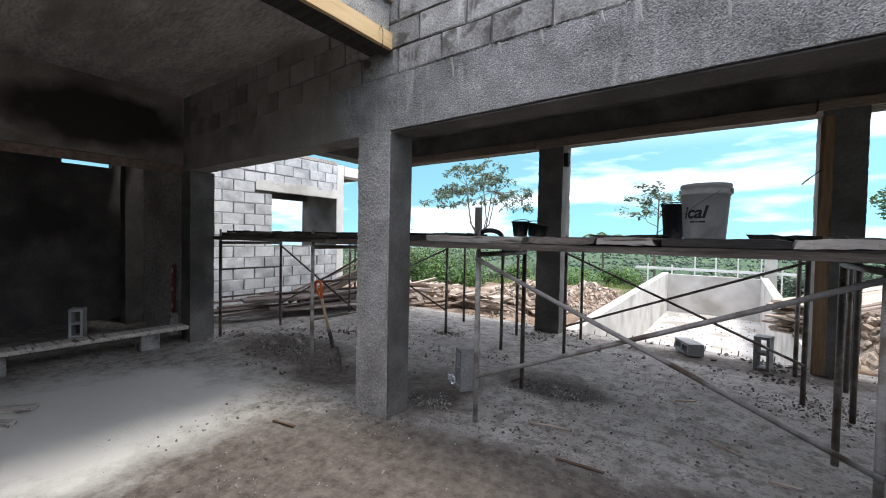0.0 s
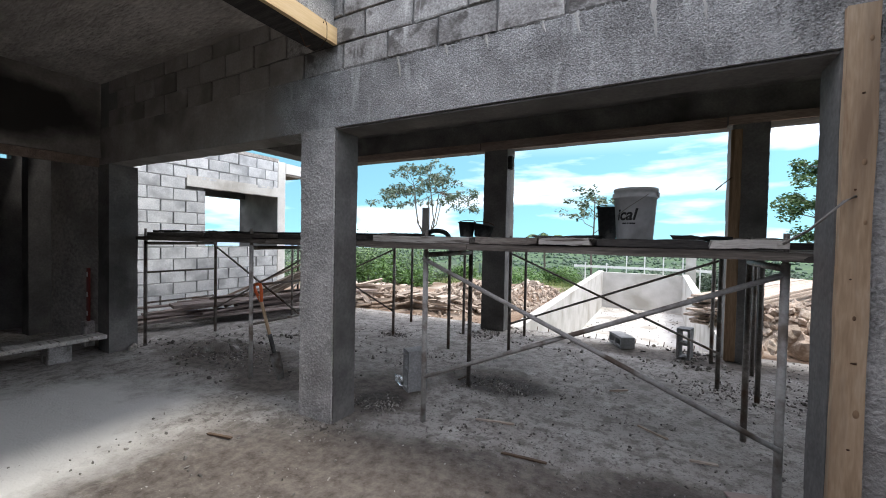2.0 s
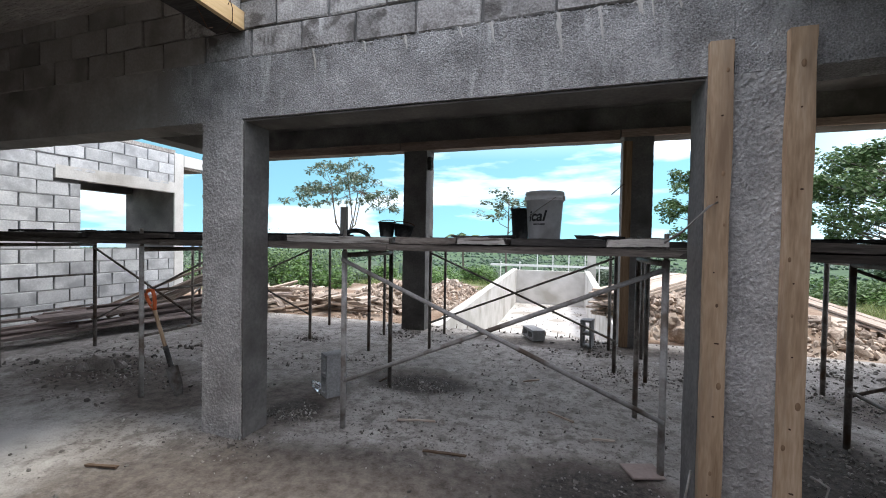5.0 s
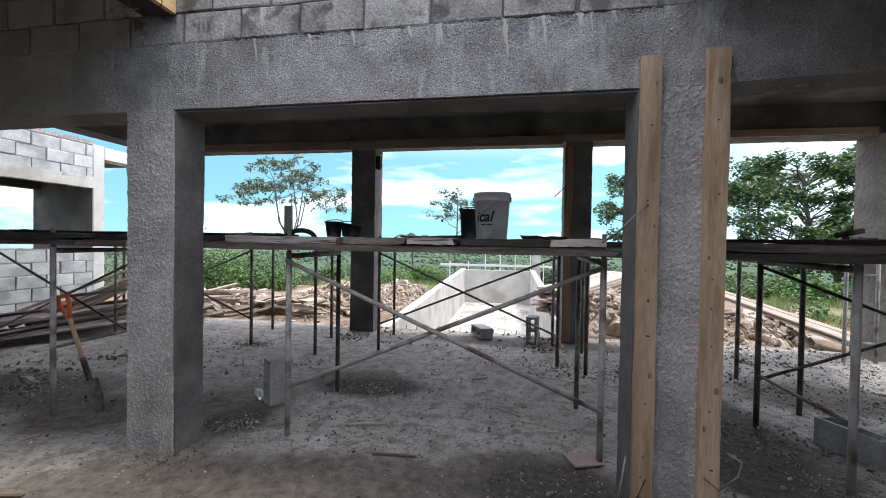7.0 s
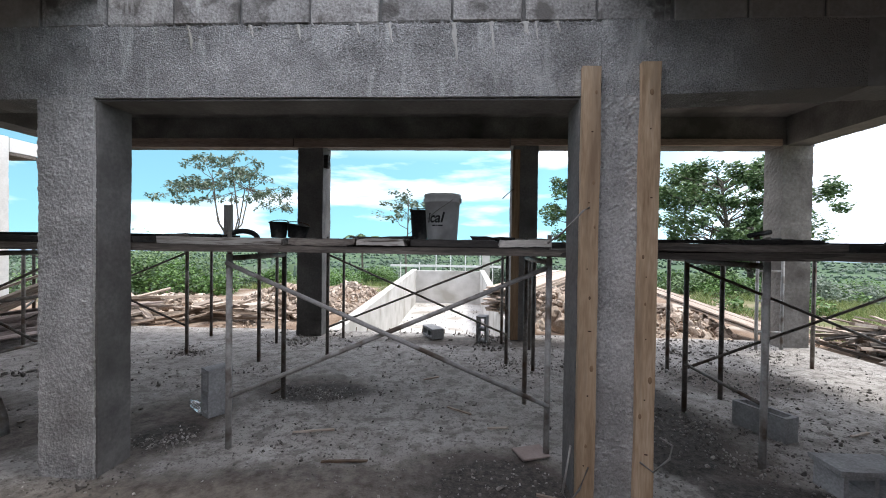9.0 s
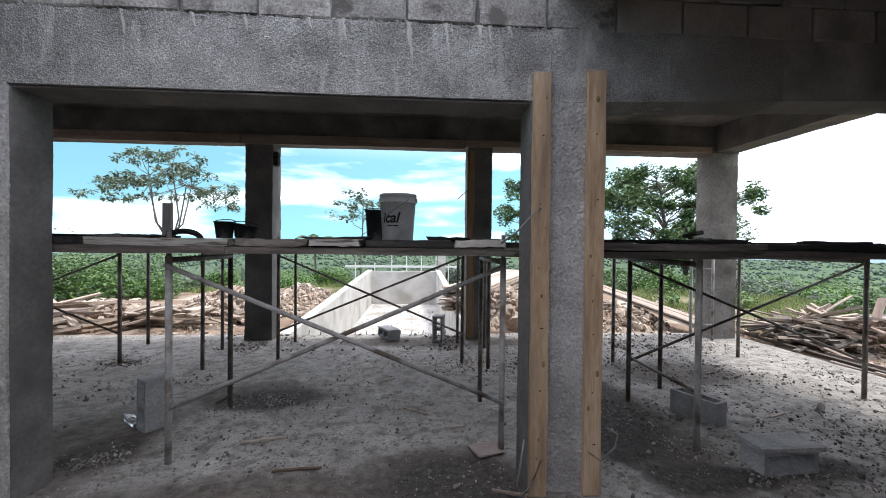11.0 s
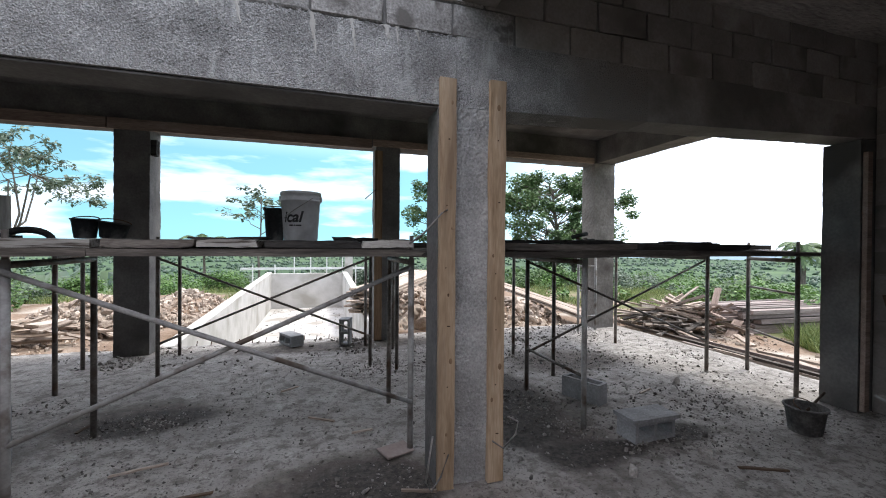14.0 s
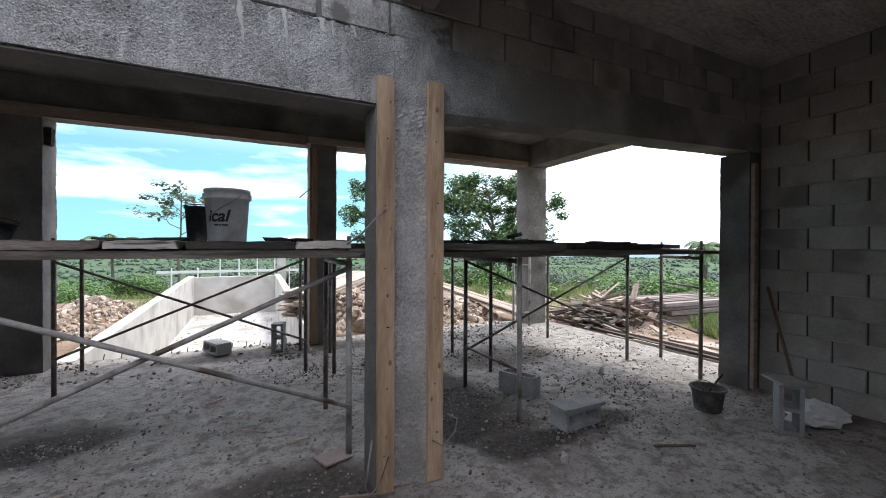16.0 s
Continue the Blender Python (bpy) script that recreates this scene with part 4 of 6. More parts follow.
def pool_wall(bm, x0, x1, y0, y1, z0, za, zb):
    vs = [(x0, y0, z0), (x1, y0, z0), (x1, y1, z0), (x0, y1, z0), (x0, y0, za), (x1, y0, za), (x1, y1, zb), (x0, y1, zb)]
    v = [bm.verts.new(p) for p in vs]
    for f in ((3, 2, 1, 0), (4, 5, 6, 7), (0, 1, 5, 4), (1, 2, 6, 5), (2, 3, 7, 6), (3, 0, 4, 7)):
        bm.faces.new([v[i] for i in f])


pool = struct(part("pool_shell", box(PX0 - 0.2, PX1 + 0.2, PY0, PY1 + 0.2, PZ - 0.15, PZ), M_pool_floor), "empty white-plastered lap pool with a dusty floor", "pool")
for x0, x1, y0, y1, za, zb in ((PX0 - 0.2, PX0, PY0, PY1 + 0.2, 0.0, 0.29), (PX1, PX1 + 0.2, PY0, PY1 + 0.2, 0.0, 0.29)):
    bm = bmesh.new()
    pool_wall(bm, x0, x1, y0, y1, PZ, za, zb)
    part("pool_wall", bm, M_white, pool)
bm = bmesh.new()
pool_wall(bm, PX0, PX1, PY1, PY1 + 0.2, PZ, 0.24, 0.24)
part("pool_wall", bm, M_white, pool)
for k in range(14):
    x = -1.7 + k * 0.18
    part("rebar_stub", tube((x, 6.39, -0.02), (x + 0.01, 6.40, 0.07), 0.006, 5), M_rust, pool)


# ---------------------------------------------------------------- ground and distance
def ground_z(x, y):
    d = math.hypot(x, max(0.0, y))
    z = -0.12
    if y > 13 or d > 15:
        s = max(0.0, d - 15.0)
        z -= 0.15 * s if s < 400 else 60.0
    z = max(z, -60.0)
    n = noise.noise(Vector((x * 0.05, y * 0.05, 0)))
    z += n * min(4.0, max(0.0, d - 14) * 0.08)
    z += 0.05 * noise.noise(Vector((x * 0.9, y * 0.9, 3.0)))
    if PX0 - 0.3 < x < PX1 + 0.3 and 5.5 < y < PY1 + 0.3:
        z = min(z, -1.5)
    if -10.2 < x < 5.2 and -5.6 < y < 6.4:
        z = min(z, -0.33)
    return z


def axis_steps(lo_dense, hi_dense, step, far):
    a = list(np.arange(lo_dense, hi_dense + 1e-6, step))
    g, s = a[-1], step
    while g < far:
        s *= 1.22
        g += s
        a.append(g)
    g, s = a[0], step
    while g > -far:
        s *= 1.22
        g -= s
        a.insert(0, g)
    return a


gx, gy = axis_steps(-13.0, 16.0, 0.25, 4200), axis_steps(-6.0, 19.0, 0.25, 4200)
GV = [(x, y, ground_z(x, y)) for y in gy for x in gx]
nx = len(gx)
GF = [(j * nx + i, j * nx + i + 1, (j + 1) * nx + i + 1, (j + 1) * nx + i) for j in range(len(gy) - 1) for i in range(nx - 1)]
ground = mesh_from("ground", GV, GF, M_plain)
for g_mat in (M_earth, M_lawn, M_plain_far):
    ground.data.materials.append(g_mat)
for f in ground.data.polygons:
    f.use_smooth = True
    c = f.center
    near = -12 < c.x < 8.0 + 1.2 * noise.noise(c * 0.4) and -9 < c.y < 14.0 + 2.0 * noise.noise(c * 0.3)
    lawn = c.x > 7.4 + 0.8 * noise.noise(c * 0.8) and c.y < 9
    d = math.hypot(c.x, c.y)
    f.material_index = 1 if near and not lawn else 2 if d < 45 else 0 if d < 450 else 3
struct(ground, "trampled brown earth that falls away to a green plain", "ground")


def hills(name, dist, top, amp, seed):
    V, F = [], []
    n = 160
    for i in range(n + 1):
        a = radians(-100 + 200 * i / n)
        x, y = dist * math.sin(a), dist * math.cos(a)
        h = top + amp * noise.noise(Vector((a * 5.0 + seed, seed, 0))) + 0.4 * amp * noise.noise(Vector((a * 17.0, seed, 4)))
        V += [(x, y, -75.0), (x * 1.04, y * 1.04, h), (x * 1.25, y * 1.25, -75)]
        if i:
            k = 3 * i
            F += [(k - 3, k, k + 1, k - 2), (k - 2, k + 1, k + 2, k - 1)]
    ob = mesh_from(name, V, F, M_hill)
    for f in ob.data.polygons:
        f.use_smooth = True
    return struct(ob, "blue-green hills on the horizon, haze painted into their colour", "hills")


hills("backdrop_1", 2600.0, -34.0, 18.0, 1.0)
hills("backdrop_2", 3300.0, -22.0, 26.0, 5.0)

def smoothed(ob):
    ob.data.polygons.foreach_set("use_smooth", [True] * len(ob.data.polygons))
    return ob


rs = np.random.RandomState(3)
spots = []
for k in range(42000):
    a = radians(rs.uniform(-85, 80))
    d = 60 * (2400 / 60.0) ** rs.uniform(0, 1)
    x, y = d * math.sin(a), d * math.cos(a)
    hedge = abs(noise.noise(Vector((x * 0.005, y * 0.011, 2)))) < 0.035
    if not hedge and noise.noise(Vector((x * 0.004, y * 0.009, 7))) < 0.04 and rs.uniform(0, 1) > 0.05:
        continue
    r = rs.uniform(0.9, 2.4) * (1 + d / 900)
    spots.append((x, y, ground_z(x, y) + r * 0.5, r))
tagged(smoothed(rocks_mesh("far_woods", [s for s in spots if math.hypot(s[0], s[1]) < 420], M_far, 5)), "scattered green trees across the plain", "woods", kind="stuff")
tagged(smoothed(rocks_mesh("far_woods", [s for s in spots if math.hypot(s[0], s[1]) >= 420], M_far_haze, 6)), "blue-green woods on the far plain, haze painted into the leaf colour", "woods", kind="stuff")


# ---------------------------------------------------------------- rubble, mounds
def mound(name, cx, cy, rx, ry, h, seed, label):
    V, F = [], []
    n, m = 36, 14
    for j in range(m + 1):
        r = j / m
        for i in range(n):
            a = 2 * math.pi * i / n
            x, y = cx + rx * r * math.cos(a), cy + ry * r * math.sin(a)
            z = h * (1 - r * r) ** 1.3 * (1 + 0.5 * noise.noise(Vector((x * 0.9, y * 0.9, seed)))) + 0.09 * noise.noise(Vector((x * 3, y * 3, seed))) * (1 - r)
            V.append((x, y, z - 0.22))
    for j in range(m):
        for i in range(n):
            F.append((j * n + i, j * n + (i + 1) % n, (j + 1) * n + (i + 1) % n, (j + 1) * n + i))
    root = thing(name, label, "rubble")
    e = mesh_from("earth", V, F, M_earth, root)
    rnd = random.Random(seed)
    sp = []
    for k in range(int(850 * rx * ry)):
        a, r = rnd.uniform(0, 6.283), rnd.uniform(0, 1) ** 0.6
        x, y = cx + rx * r * math.cos(a), cy + ry * r * math.sin(a)
        z = h * (1 - r * r) ** 1.3 * (1 + 0.5 * noise.noise(Vector((x * 0.9, y * 0.9, seed)))) - 0.2
        s = rnd.choice((0.012, 0.015, 0.02, 0.02, 0.03, 0.03, 0.04, 0.05, 0.08)) * rnd.uniform(0.7, 1.3)
        sp.append((x, y, z + s * 0.3, s))
    st = rocks_mesh("stone_litter", sp, M_rock, seed, root)
    tagged(st, kind="stuff")
    return root


mound("rubble_mound", -4.0, 9.0, 1.7, 1.3, 0.48, 11, "mound of broken limestone and orange earth")
mound("rubble_mound", -6.4, 8.6, 2.0, 1.4, 0.35, 12, "low heap of pale rubble and splinters")
mound("rubble_mound", -3.2, 11.2, 1.0, 1.6, 0.38, 13, "mound of orange earth beside the pool")
mound("rubble_mound", 2.3, 8.4, 1.3, 1.4, 0.75, 14, "mound of broken brown stones beside the pool")
mound("rubble_mound", 3.7, 8.0, 1.5, 1.2, 0.5, 15, "mound of broken stones and earth")
rnd = random.Random(21)
for k in range(16):
    bm = bmesh.new()
    r = rnd.uniform(0.10, 0.24)
    rock_into(bm, Vector((1.25 + rnd.uniform(0, 1.5), 6.7 + rnd.uniform(0, 1.0), r * 0.3 - 0.08 + 0.15 * (k % 3))), r, rnd, 0.9, 2)
    e = part("boulder", bm, M_rock)
    tagged(e, "rough brown limestone boulder on the rubble", "rock", "boulders by the pool")


def debris_field(name, n, area, size, seed, label, material=M_debris):
    rs = np.random.RandomState(seed)
    x0, x1, y0, y1 = area
    sp = []
    while len(sp) < n:
        x, y = rs.uniform(x0, x1), rs.uniform(y0, y1)
        if noise.noise(Vector((x * 1.1, y * 1.1, seed))) + 0.7 * noise.noise(Vector((x * 4.5, y * 4.5, seed))) + rs.uniform(-0.25, 0.25) < 0.14:
            continue
        if y > 6.4 and PX0 - 0.3 < x < PX1 + 0.3:
            continue
        r = size * (0.35 + 2.6 * rs.uniform(0, 1) ** 6)
        sp.append((x, y, (ground_z(x, y) if x > 5.25 or y > 6.42 else 0.0) + r * 0.3, r))
    return tagged(rocks_mesh(name, sp, material, seed), label, "debris", kind="stuff")


debris_field("mortar_crumbs", 9000, (-6.0, 5.0, 2.4, 6.35), 0.0048, 31, "dark crumbs of mortar scattered on the floor")
debris_field("mortar_crumbs", 2200, (-3.5, 4.2, 0.7, 2.6), 0.005, 32, "dark crumbs of mortar scattered on the floor")
debris_field("mortar_crumbs", 3600, (1.2, 4.9, 2.0, 6.2), 0.0065, 33, "earth clods and stones on the floor")
debris_field("mortar_crumbs", 2600, (2.2, 5.1, 2.3, 6.3), 0.0045, 38, "pale mortar chips strewn on the floor", M_smooth)
debris_field("mortar_crumbs", 2200, (-3.5, 5.0, 5.4, 6.38), 0.010, 36, "dark soil and crumbs along the veranda edge")
rs = np.random.RandomState(61)
tagged(rocks_mesh("pool_litter", [(rs.uniform(PX0 + 0.1, PX1 - 0.1), PY0 + 0.3 + 10.8 * rs.uniform(0, 1) ** 0.45, PZ + 0.005, rs.uniform(0.005, 0.022)) for _ in range(420)], M_debris, 62), "dry leaves and crumbs on the pool floor", "debris", kind="stuff")
debris_field("gravel", 3000, (5.3, 8.2, 1.4, 7.5), 0.014, 37, "pale stones and chips beside the veranda", M_rock)
debris_field("gravel", 4500, (-9, 6.5, 6.5, 9.5), 0.018, 34, "pale stones and chips on the earth", M_rock)


def crumb_heap(x, y, r, n, size, seed, label="dark crumbs swept round the foot of a leg"):
    rs = np.random.RandomState(seed)
    p = rs.normal(0, r, (n, 2))
    s_ = size * 0.72 * rs.uniform(0.4, 1.6, n)
    ob = rocks_mesh("crumb_heap", [(x + a, y + b * 0.7, c * 0.3, c) for (a, b), c in zip(p, s_)], M_debris, seed)
    return tagged(ob, label, "debris", kind="stuff")


for i, (x, y, r, n, sz) in enumerate(((-2.1, 2.75, 0.12, 260, 0.010), (-1.35, 3.7, 0.22, 420, 0.011), (-3.5, 4.95, 0.16, 200, 0.011), (2.0, 2.72, 0.14, 240, 0.010), (2.55, 2.35, 0.25, 420, 0.011),
                                      (-2.4, 2.2, 0.22, 300, 0.009), (-4.7, 3.0, 0.3, 500, 0.016), (1.75, 3.3, 0.3, 420, 0.012), (0.7, 4.7, 0.3, 300, 0.010), (3.4, 2.6, 0.45, 500, 0.010),
                                      (2.9, 4.6, 0.6, 600, 0.011), (1.6, 4.6, 0.4, 450, 0.012), (-0.9, 2.75, 0.35, 260, 0.010), (0.2, 2.35, 0.35, 260, 0.009), (3.7, 2.0, 0.35, 300, 0.009))):
    crumb_heap(x, y, r, n, sz, 100 + i)
debris_field("mortar_crumbs", 500, (-6.0, -2.6, 2.2, 4.4), 0.012, 35, "broken mortar lumps on the floor")


# ---------------------------------------------------------------- lumber
def plank_thing(name, a, b, w, th, material, label, category, group, roll=0.0, bend=0.0, worn=0.002):
    """A sawn plank from a to b, with worn edges and a slight bow."""
    a, b = Vector(a), Vector(b)
    L = (b - a).length
    q = (b - a).to_track_quat("X", "Z")
    bm = bmesh.new()
    n = 6
    prof = [(-w / 2, -th / 2), (w / 2, -th / 2), (w / 2, th / 2), (-w / 2, th / 2)]
    rings = []
    for i in range(n + 1):
        u = i / n
        z = bend * (1 - (2 * u - 1) ** 2)
        k_ = 0.90 if i in (0, n) and worn > 0.003 else 1.0
        rings.append([bm.verts.new((L * (u - 0.5) + (RND.uniform(-worn, worn) * 4 if i in (0, n) else 0), y * k_ + RND.uniform(-worn, worn), zz * k_ + z + RND.uniform(-worn, worn))) for y, zz in prof])
    for s, t in zip(rings, rings[1:]):
        for k in range(4):
            bm.faces.new((s[k], t[k], t[(k + 1) % 4], s[(k + 1) % 4]))
    bm.faces.new(rings[0])
    bm.faces.new(rings[-1][::-1])
    bmesh.ops.recalc_face_normals(bm, faces=bm.faces)
    ob = part(name, bm, material)
    ob.matrix_basis = Matrix.Translation((a + b) / 2) @ q.to_matrix().to_4x4() @ pose(0, 0, 0, roll, 0, 0)
    return tagged(ob, label, category, group)


def pile(n, cx, cy, sx, sy, h, lmin, lmax, ang, spread, seed, material, label, group, flatness=1.0, z0=-0.08, widths=(0.06, 0.09, 0.12, 0.18)):
    rnd = random.Random(seed)
    for k in range(n):
        u = k / max(1, n - 1)
        L = rnd.uniform(lmin, lmax)
        a = radians(ang + rnd.gauss(0, spread))
        c = Vector((cx + rnd.uniform(-sx, sx) * (1 - 0.5 * u), cy + rnd.uniform(-sy, sy) * (1 - 0.5 * u), z0 + 0.04 + u * h))
        d = Vector((math.cos(a), math.sin(a), rnd.gauss(0, 0.10) * flatness)) * L / 2
        plank_thing("lumber", c - d, c + d, rnd.choice(widths), rnd.choice((0.02, 0.03, 0.045)), material, label, "plank", group, rnd.uniform(-25, 25), rnd.uniform(-0.03, 0.03))


pile(22, -6.6, 7.4, 0.7, 0.8, 0.40, 0.8, 2.4, 30, 45, 41, M_lumber, "sun-bleached scrap plank thrown on a heap", "scrap lumber heap by the wing")
pile(20, -6.5, 5.0, 0.55, 0.9, 0.32, 2.2, 3.8, 70, 10, 42, M_pole, "long grey-red pole lying beside the block wall", "poles by the wing", 0.3, 0.0)
pile(20, -4.6, 7.6, 1.2, 0.6, 0.25, 0.5, 1.6, 10, 45, 43, M_lumber, "splintered board among the rubble", "scrap boards on the rubble")
pile(70, 6.5, 6.1, 0.75, 0.6, 0.40, 0.4, 1.5, 140, 55, 44, M_lumber, "sun-bleached scrap plank thrown on a heap", "scrap lumber heap on the grass", 2.6, -0.1, (0.035, 0.05, 0.07, 0.10))
pile(34, 6.4, 6.0, 0.9, 0.6, 0.30, 0.3, 1.1, 60, 60, 45, M_plank, "grey weathered scrap plank thrown on a heap", "scrap lumber heap on the grass", 3.0, -0.1, (0.035, 0.05, 0.07, 0.10))
pile(14, 6.9, 5.6, 0.4, 0.4, 0.40, 0.3, 0.8, 100, 70, 46, M_form, "brown scrap board thrown on a heap", "scrap lumber heap on the grass", 5.0, -0.1, (0.06, 0.10, 0.16))
for i in range(6):
    a = Vector((-6.95 + 0.10 * i + RND.uniform(-0.05, 0.05), 4.3 + RND.uniform(-0.3, 0.4), 0.20))
    plank_thing("lumber", a, a + Vector((0.75 + RND.uniform(-0.1, 0.1), 1.75 + RND.uniform(-0.3, 0.3), 0.72 + RND.uniform(-0.15, 0.1))), RND.choice((0.08, 0.12)), 0.035, M_lumber,
                "long bleached board leaning on the pole heap", "plank", "boards leaning by the wing", RND.uniform(-20, 20))
for k in range(30):
    r, c = k // 6, k % 6
    z = -0.07 + 0.088 * r
    plank_thing("timber", (7.2 + 0.5 * RND.random(), 5.3 + 0.2 * c + RND.uniform(-0.05, 0.05), z), (9.5 + 0.9 * RND.random(), 5.15 + 0.2 * c + RND.uniform(-0.06, 0.06), z + RND.uniform(-0.01, 0.02)), RND.uniform(0.09, 0.14), 0.075, (M_pole, M_plank, M_pole, M_pole)[k % 4],
                "grey-pink squared timber in a stack", "timber", "stacked timbers on the grass", RND.uniform(-10, 10))
for k in range(10):
    x = 5.31 + 0.052 * k + RND.uniform(-0.012, 0.012)
    lift = 0.05 * (k % 3 == 2)
    plank_thing("pole", (x, 1.5 + RND.uniform(-0.3, 1.2), -0.085 + lift), (x + RND.uniform(-0.10, 0.12), 6.3 + RND.uniform(-1.6, 0.7), -0.085 + lift), RND.uniform(0.035, 0.055), 0.04, (M_pole, M_plank, M_lumber, M_pole)[k % 4],
                "long thin pinkish-grey pole along the veranda edge", "pole", "poles along the veranda edge", RND.uniform(-20, 20), RND.uniform(-0.01, 0.02))
for k in range(8):
    a = Vector((5.6 + RND.uniform(-0.1, 0.7), 2.4 + 0.5 * k, -0.04))
    d = Vector((RND.uniform(-0.5, 0.5), RND.uniform(0.3, 0.8), 0.02))
    plank_thing("offcut", a, a + d, 0.08, 0.03, M_lumber, "bleached board offcut on the earth", "plank", "offcuts beside the veranda", RND.uniform(-15, 15))
for k in range(9):
    o = 0.10 * (k % 5)
    z = 0.46 + 0.05 * (k // 5)
    plank_thing("board", (4.85 + o, 6.5 + RND.uniform(-0.3, 0.3), z - 0.40), (4.2 + o, 11.4 + RND.uniform(-0.5, 0.5), z + 0.10), 0.14, 0.03, M_lumber,
                "long pale board lying on the rubble", "board", "boards on the rubble")
for k in range(30):
    layer, c = k // 3, k % 3
    o = Vector((0.89, -0.46, 0)) * (0.30 * c - 0.30 + RND.uniform(-0.05, 0.05))
    u = Vector((0.46, 0.89, 0))
    a = Vector((0.90, 8.3, 0.02 + 0.055 * layer)) + o + u * RND.uniform(-0.25, 0.25)
    plank_thing("panel_board", a, a + u * (5.6 + RND.uniform(-0.4, 0.4)) + Vector((0, 0, 0.08)), 0.28, 0.035, M_lumber,
                "pale form board in a long stack", "board", "stacked form boards beside the pool", RND.uniform(-3, 3))
# white rail and poles behind the pool
rail = thing("fence", "white-painted rail on thin posts behind the pool", "fence")
part("rail", box(-3.4, 1.9, 19.0, 19.06, 0.33, 0.43), M_paint_white, rail)
for x in (-2.9, -2.0, -1.2, -0.5, 0.2, 0.9, 1.5):
    part("post", box(x - 0.022, x + 0.022, 18.94, 18.985, -0.9, 0.55 if x < -1.5 or x > 1 else 1.0), M_paint_white, rail)
part("pillar", box(1.0, 1.35, 18.85, 19.2, -0.9, 0.95), M_white, rail)


# ---------------------------------------------------------------- scaffold
def scaffold_frame(a, b, top=1.36, pins=0.16, rungs=(0.55, 0.95), splash=False, label="rusty grey tubular scaffold frame standing on the floor"):
    """Two legs at the plan points a and b, joined by a head bar and rungs; pins stick up through the deck."""
    root = thing("scaffold_frame", label, "scaffold", "scaffold frames", (a[0], a[1], 0))
    d = Vector((b[0] - a[0], b[1] - a[1], 0))
    mt = M_splash if splash else M_steel
    for i, p in enumerate((Vector((0, 0, 0)), d)):
        leg = part("leg", tube(p, p + Vector((0, 0, top)), 0.021, 10), mt if i == 0 or splash > 1 else M_steel, root)
        part("pin", tube(p + Vector((0, 0, top - 0.05)), p + Vector((0, 0, top + pins)), 0.015, 8), M_steel, leg)
    part("head_bar", tube(Vector((0, 0, top - 0.03)), d + Vector((0, 0, top - 0.03)), 0.02, 8), M_steel, root)
    for z in rungs:
        part("rung", tube(Vector((0, 0, z)), d + Vector((0, 0, z)), 0.013, 8), M_splash if splash > 1 else M_steel, root)
    return root


def cross_brace(a, b, z0=0.36, z1=1.27, splash=False, r=0.013):
    root = thing("cross_brace", "crossed steel tube brace between scaffold frames", "brace", "scaffold braces")
    A, B = Vector((a[0], a[1], 0)), Vector((b[0], b[1], 0))
    n = Vector((-(B - A).y, (B - A).x, 0)).normalized() * 0.018
    mt = M_splash if splash else M_steel
    part("brace_tube", tube(A + n + Vector((0, 0, z0)), B + n + Vector((0, 0, z1)), r), mt, root)
    part("brace_tube", tube(A - n + Vector((0, 0, z1)), B - n + Vector((0, 0, z0)), r), mt, root)
    return root


scaffold_frame((-5.85, 2.69), (-5.85, 3.62))
scaffold_frame((-3.62, 2.61), (-3.62, 3.50), splash=True)
scaffold_frame((-1.61, 2.69), (-1.62, 3.57), rungs=(), splash=True)
scaffold_frame((0.60, 2.74), (0.59, 3.63), rungs=(), splash=True)
scaffold_frame((1.99, 2.68), (1.98, 3.58), rungs=(0.42,), splash=True)
scaffold_frame((4.44, 2.70), (4.86, 3.47), rungs=(0.5, 1.0))
scaffold_frame((4.32, 3.55), (4.24, 4.97), rungs=())
scaffold_frame((4.22, 5.86), (4.60, 5.90), rungs=(0.25, 0.70, 1.12), splash=2, label="pale cement-splashed scaffold frame by the corner column")
scaffold_frame((-5.82, 5.02), (-6.5, 5.75), rungs=(0.5,))
scaffold_frame((-3.50, 4.92), (-3.78, 5.85), rungs=())
scaffold_frame((-1.70, 5.00), (-1.77, 5.93), rungs=())
scaffold_frame((0.56, 4.84), (0.60, 5.80), rungs=())
scaffold_frame((-2.42, 4.66), (-2.6, 5.5), rungs=(), top=1.34, pins=0.02)
scaffold_frame((0.84, 4.60), (0.95, 5.5), rungs=(), top=1.34, pins=0.02)
scaffold_frame((2.49, 3.90), (2.45, 4.8), rungs=(), top=1.34, pins=0.02)
cross_brace((-1.61, 2.67), (0.60, 2.72), 0.36, 1.30, splash=True, r=0.016)
cross_brace((-1.70, 4.98), (0.56, 4.84), 0.36, 1.30)
cross_brace((-5.85, 3.62), (-3.62, 3.50), 0.36, 1.30)
cross_brace((-3.50, 4.92), (-5.82, 5.02), 0.36, 1.30)
cross_brace((1.98, 3.60), (4.32, 3.57), 0.36, 1.30)

rnd = random.Random(77)


def deck_plank(x0, x1, y, z, w, th, material, label):
    g = "scaffold deck planks"
    return plank_thing("deck_plank", (x0, y + rnd.uniform(-0.015, 0.015), z), (x1, y + rnd.uniform(-0.015, 0.015), z + rnd.uniform(-0.004, 0.004)), w, th, material, label, "plank", g, rnd.uniform(-1.5, 1.5), rnd.uniform(-0.008, 0.004), 0.0045)


LOW = "thick weathered plank bearing on the scaffold frames"
MID = "grey cement-splashed plank of the scaffold deck"
TOP = "blackened form board lying on the scaffold deck"
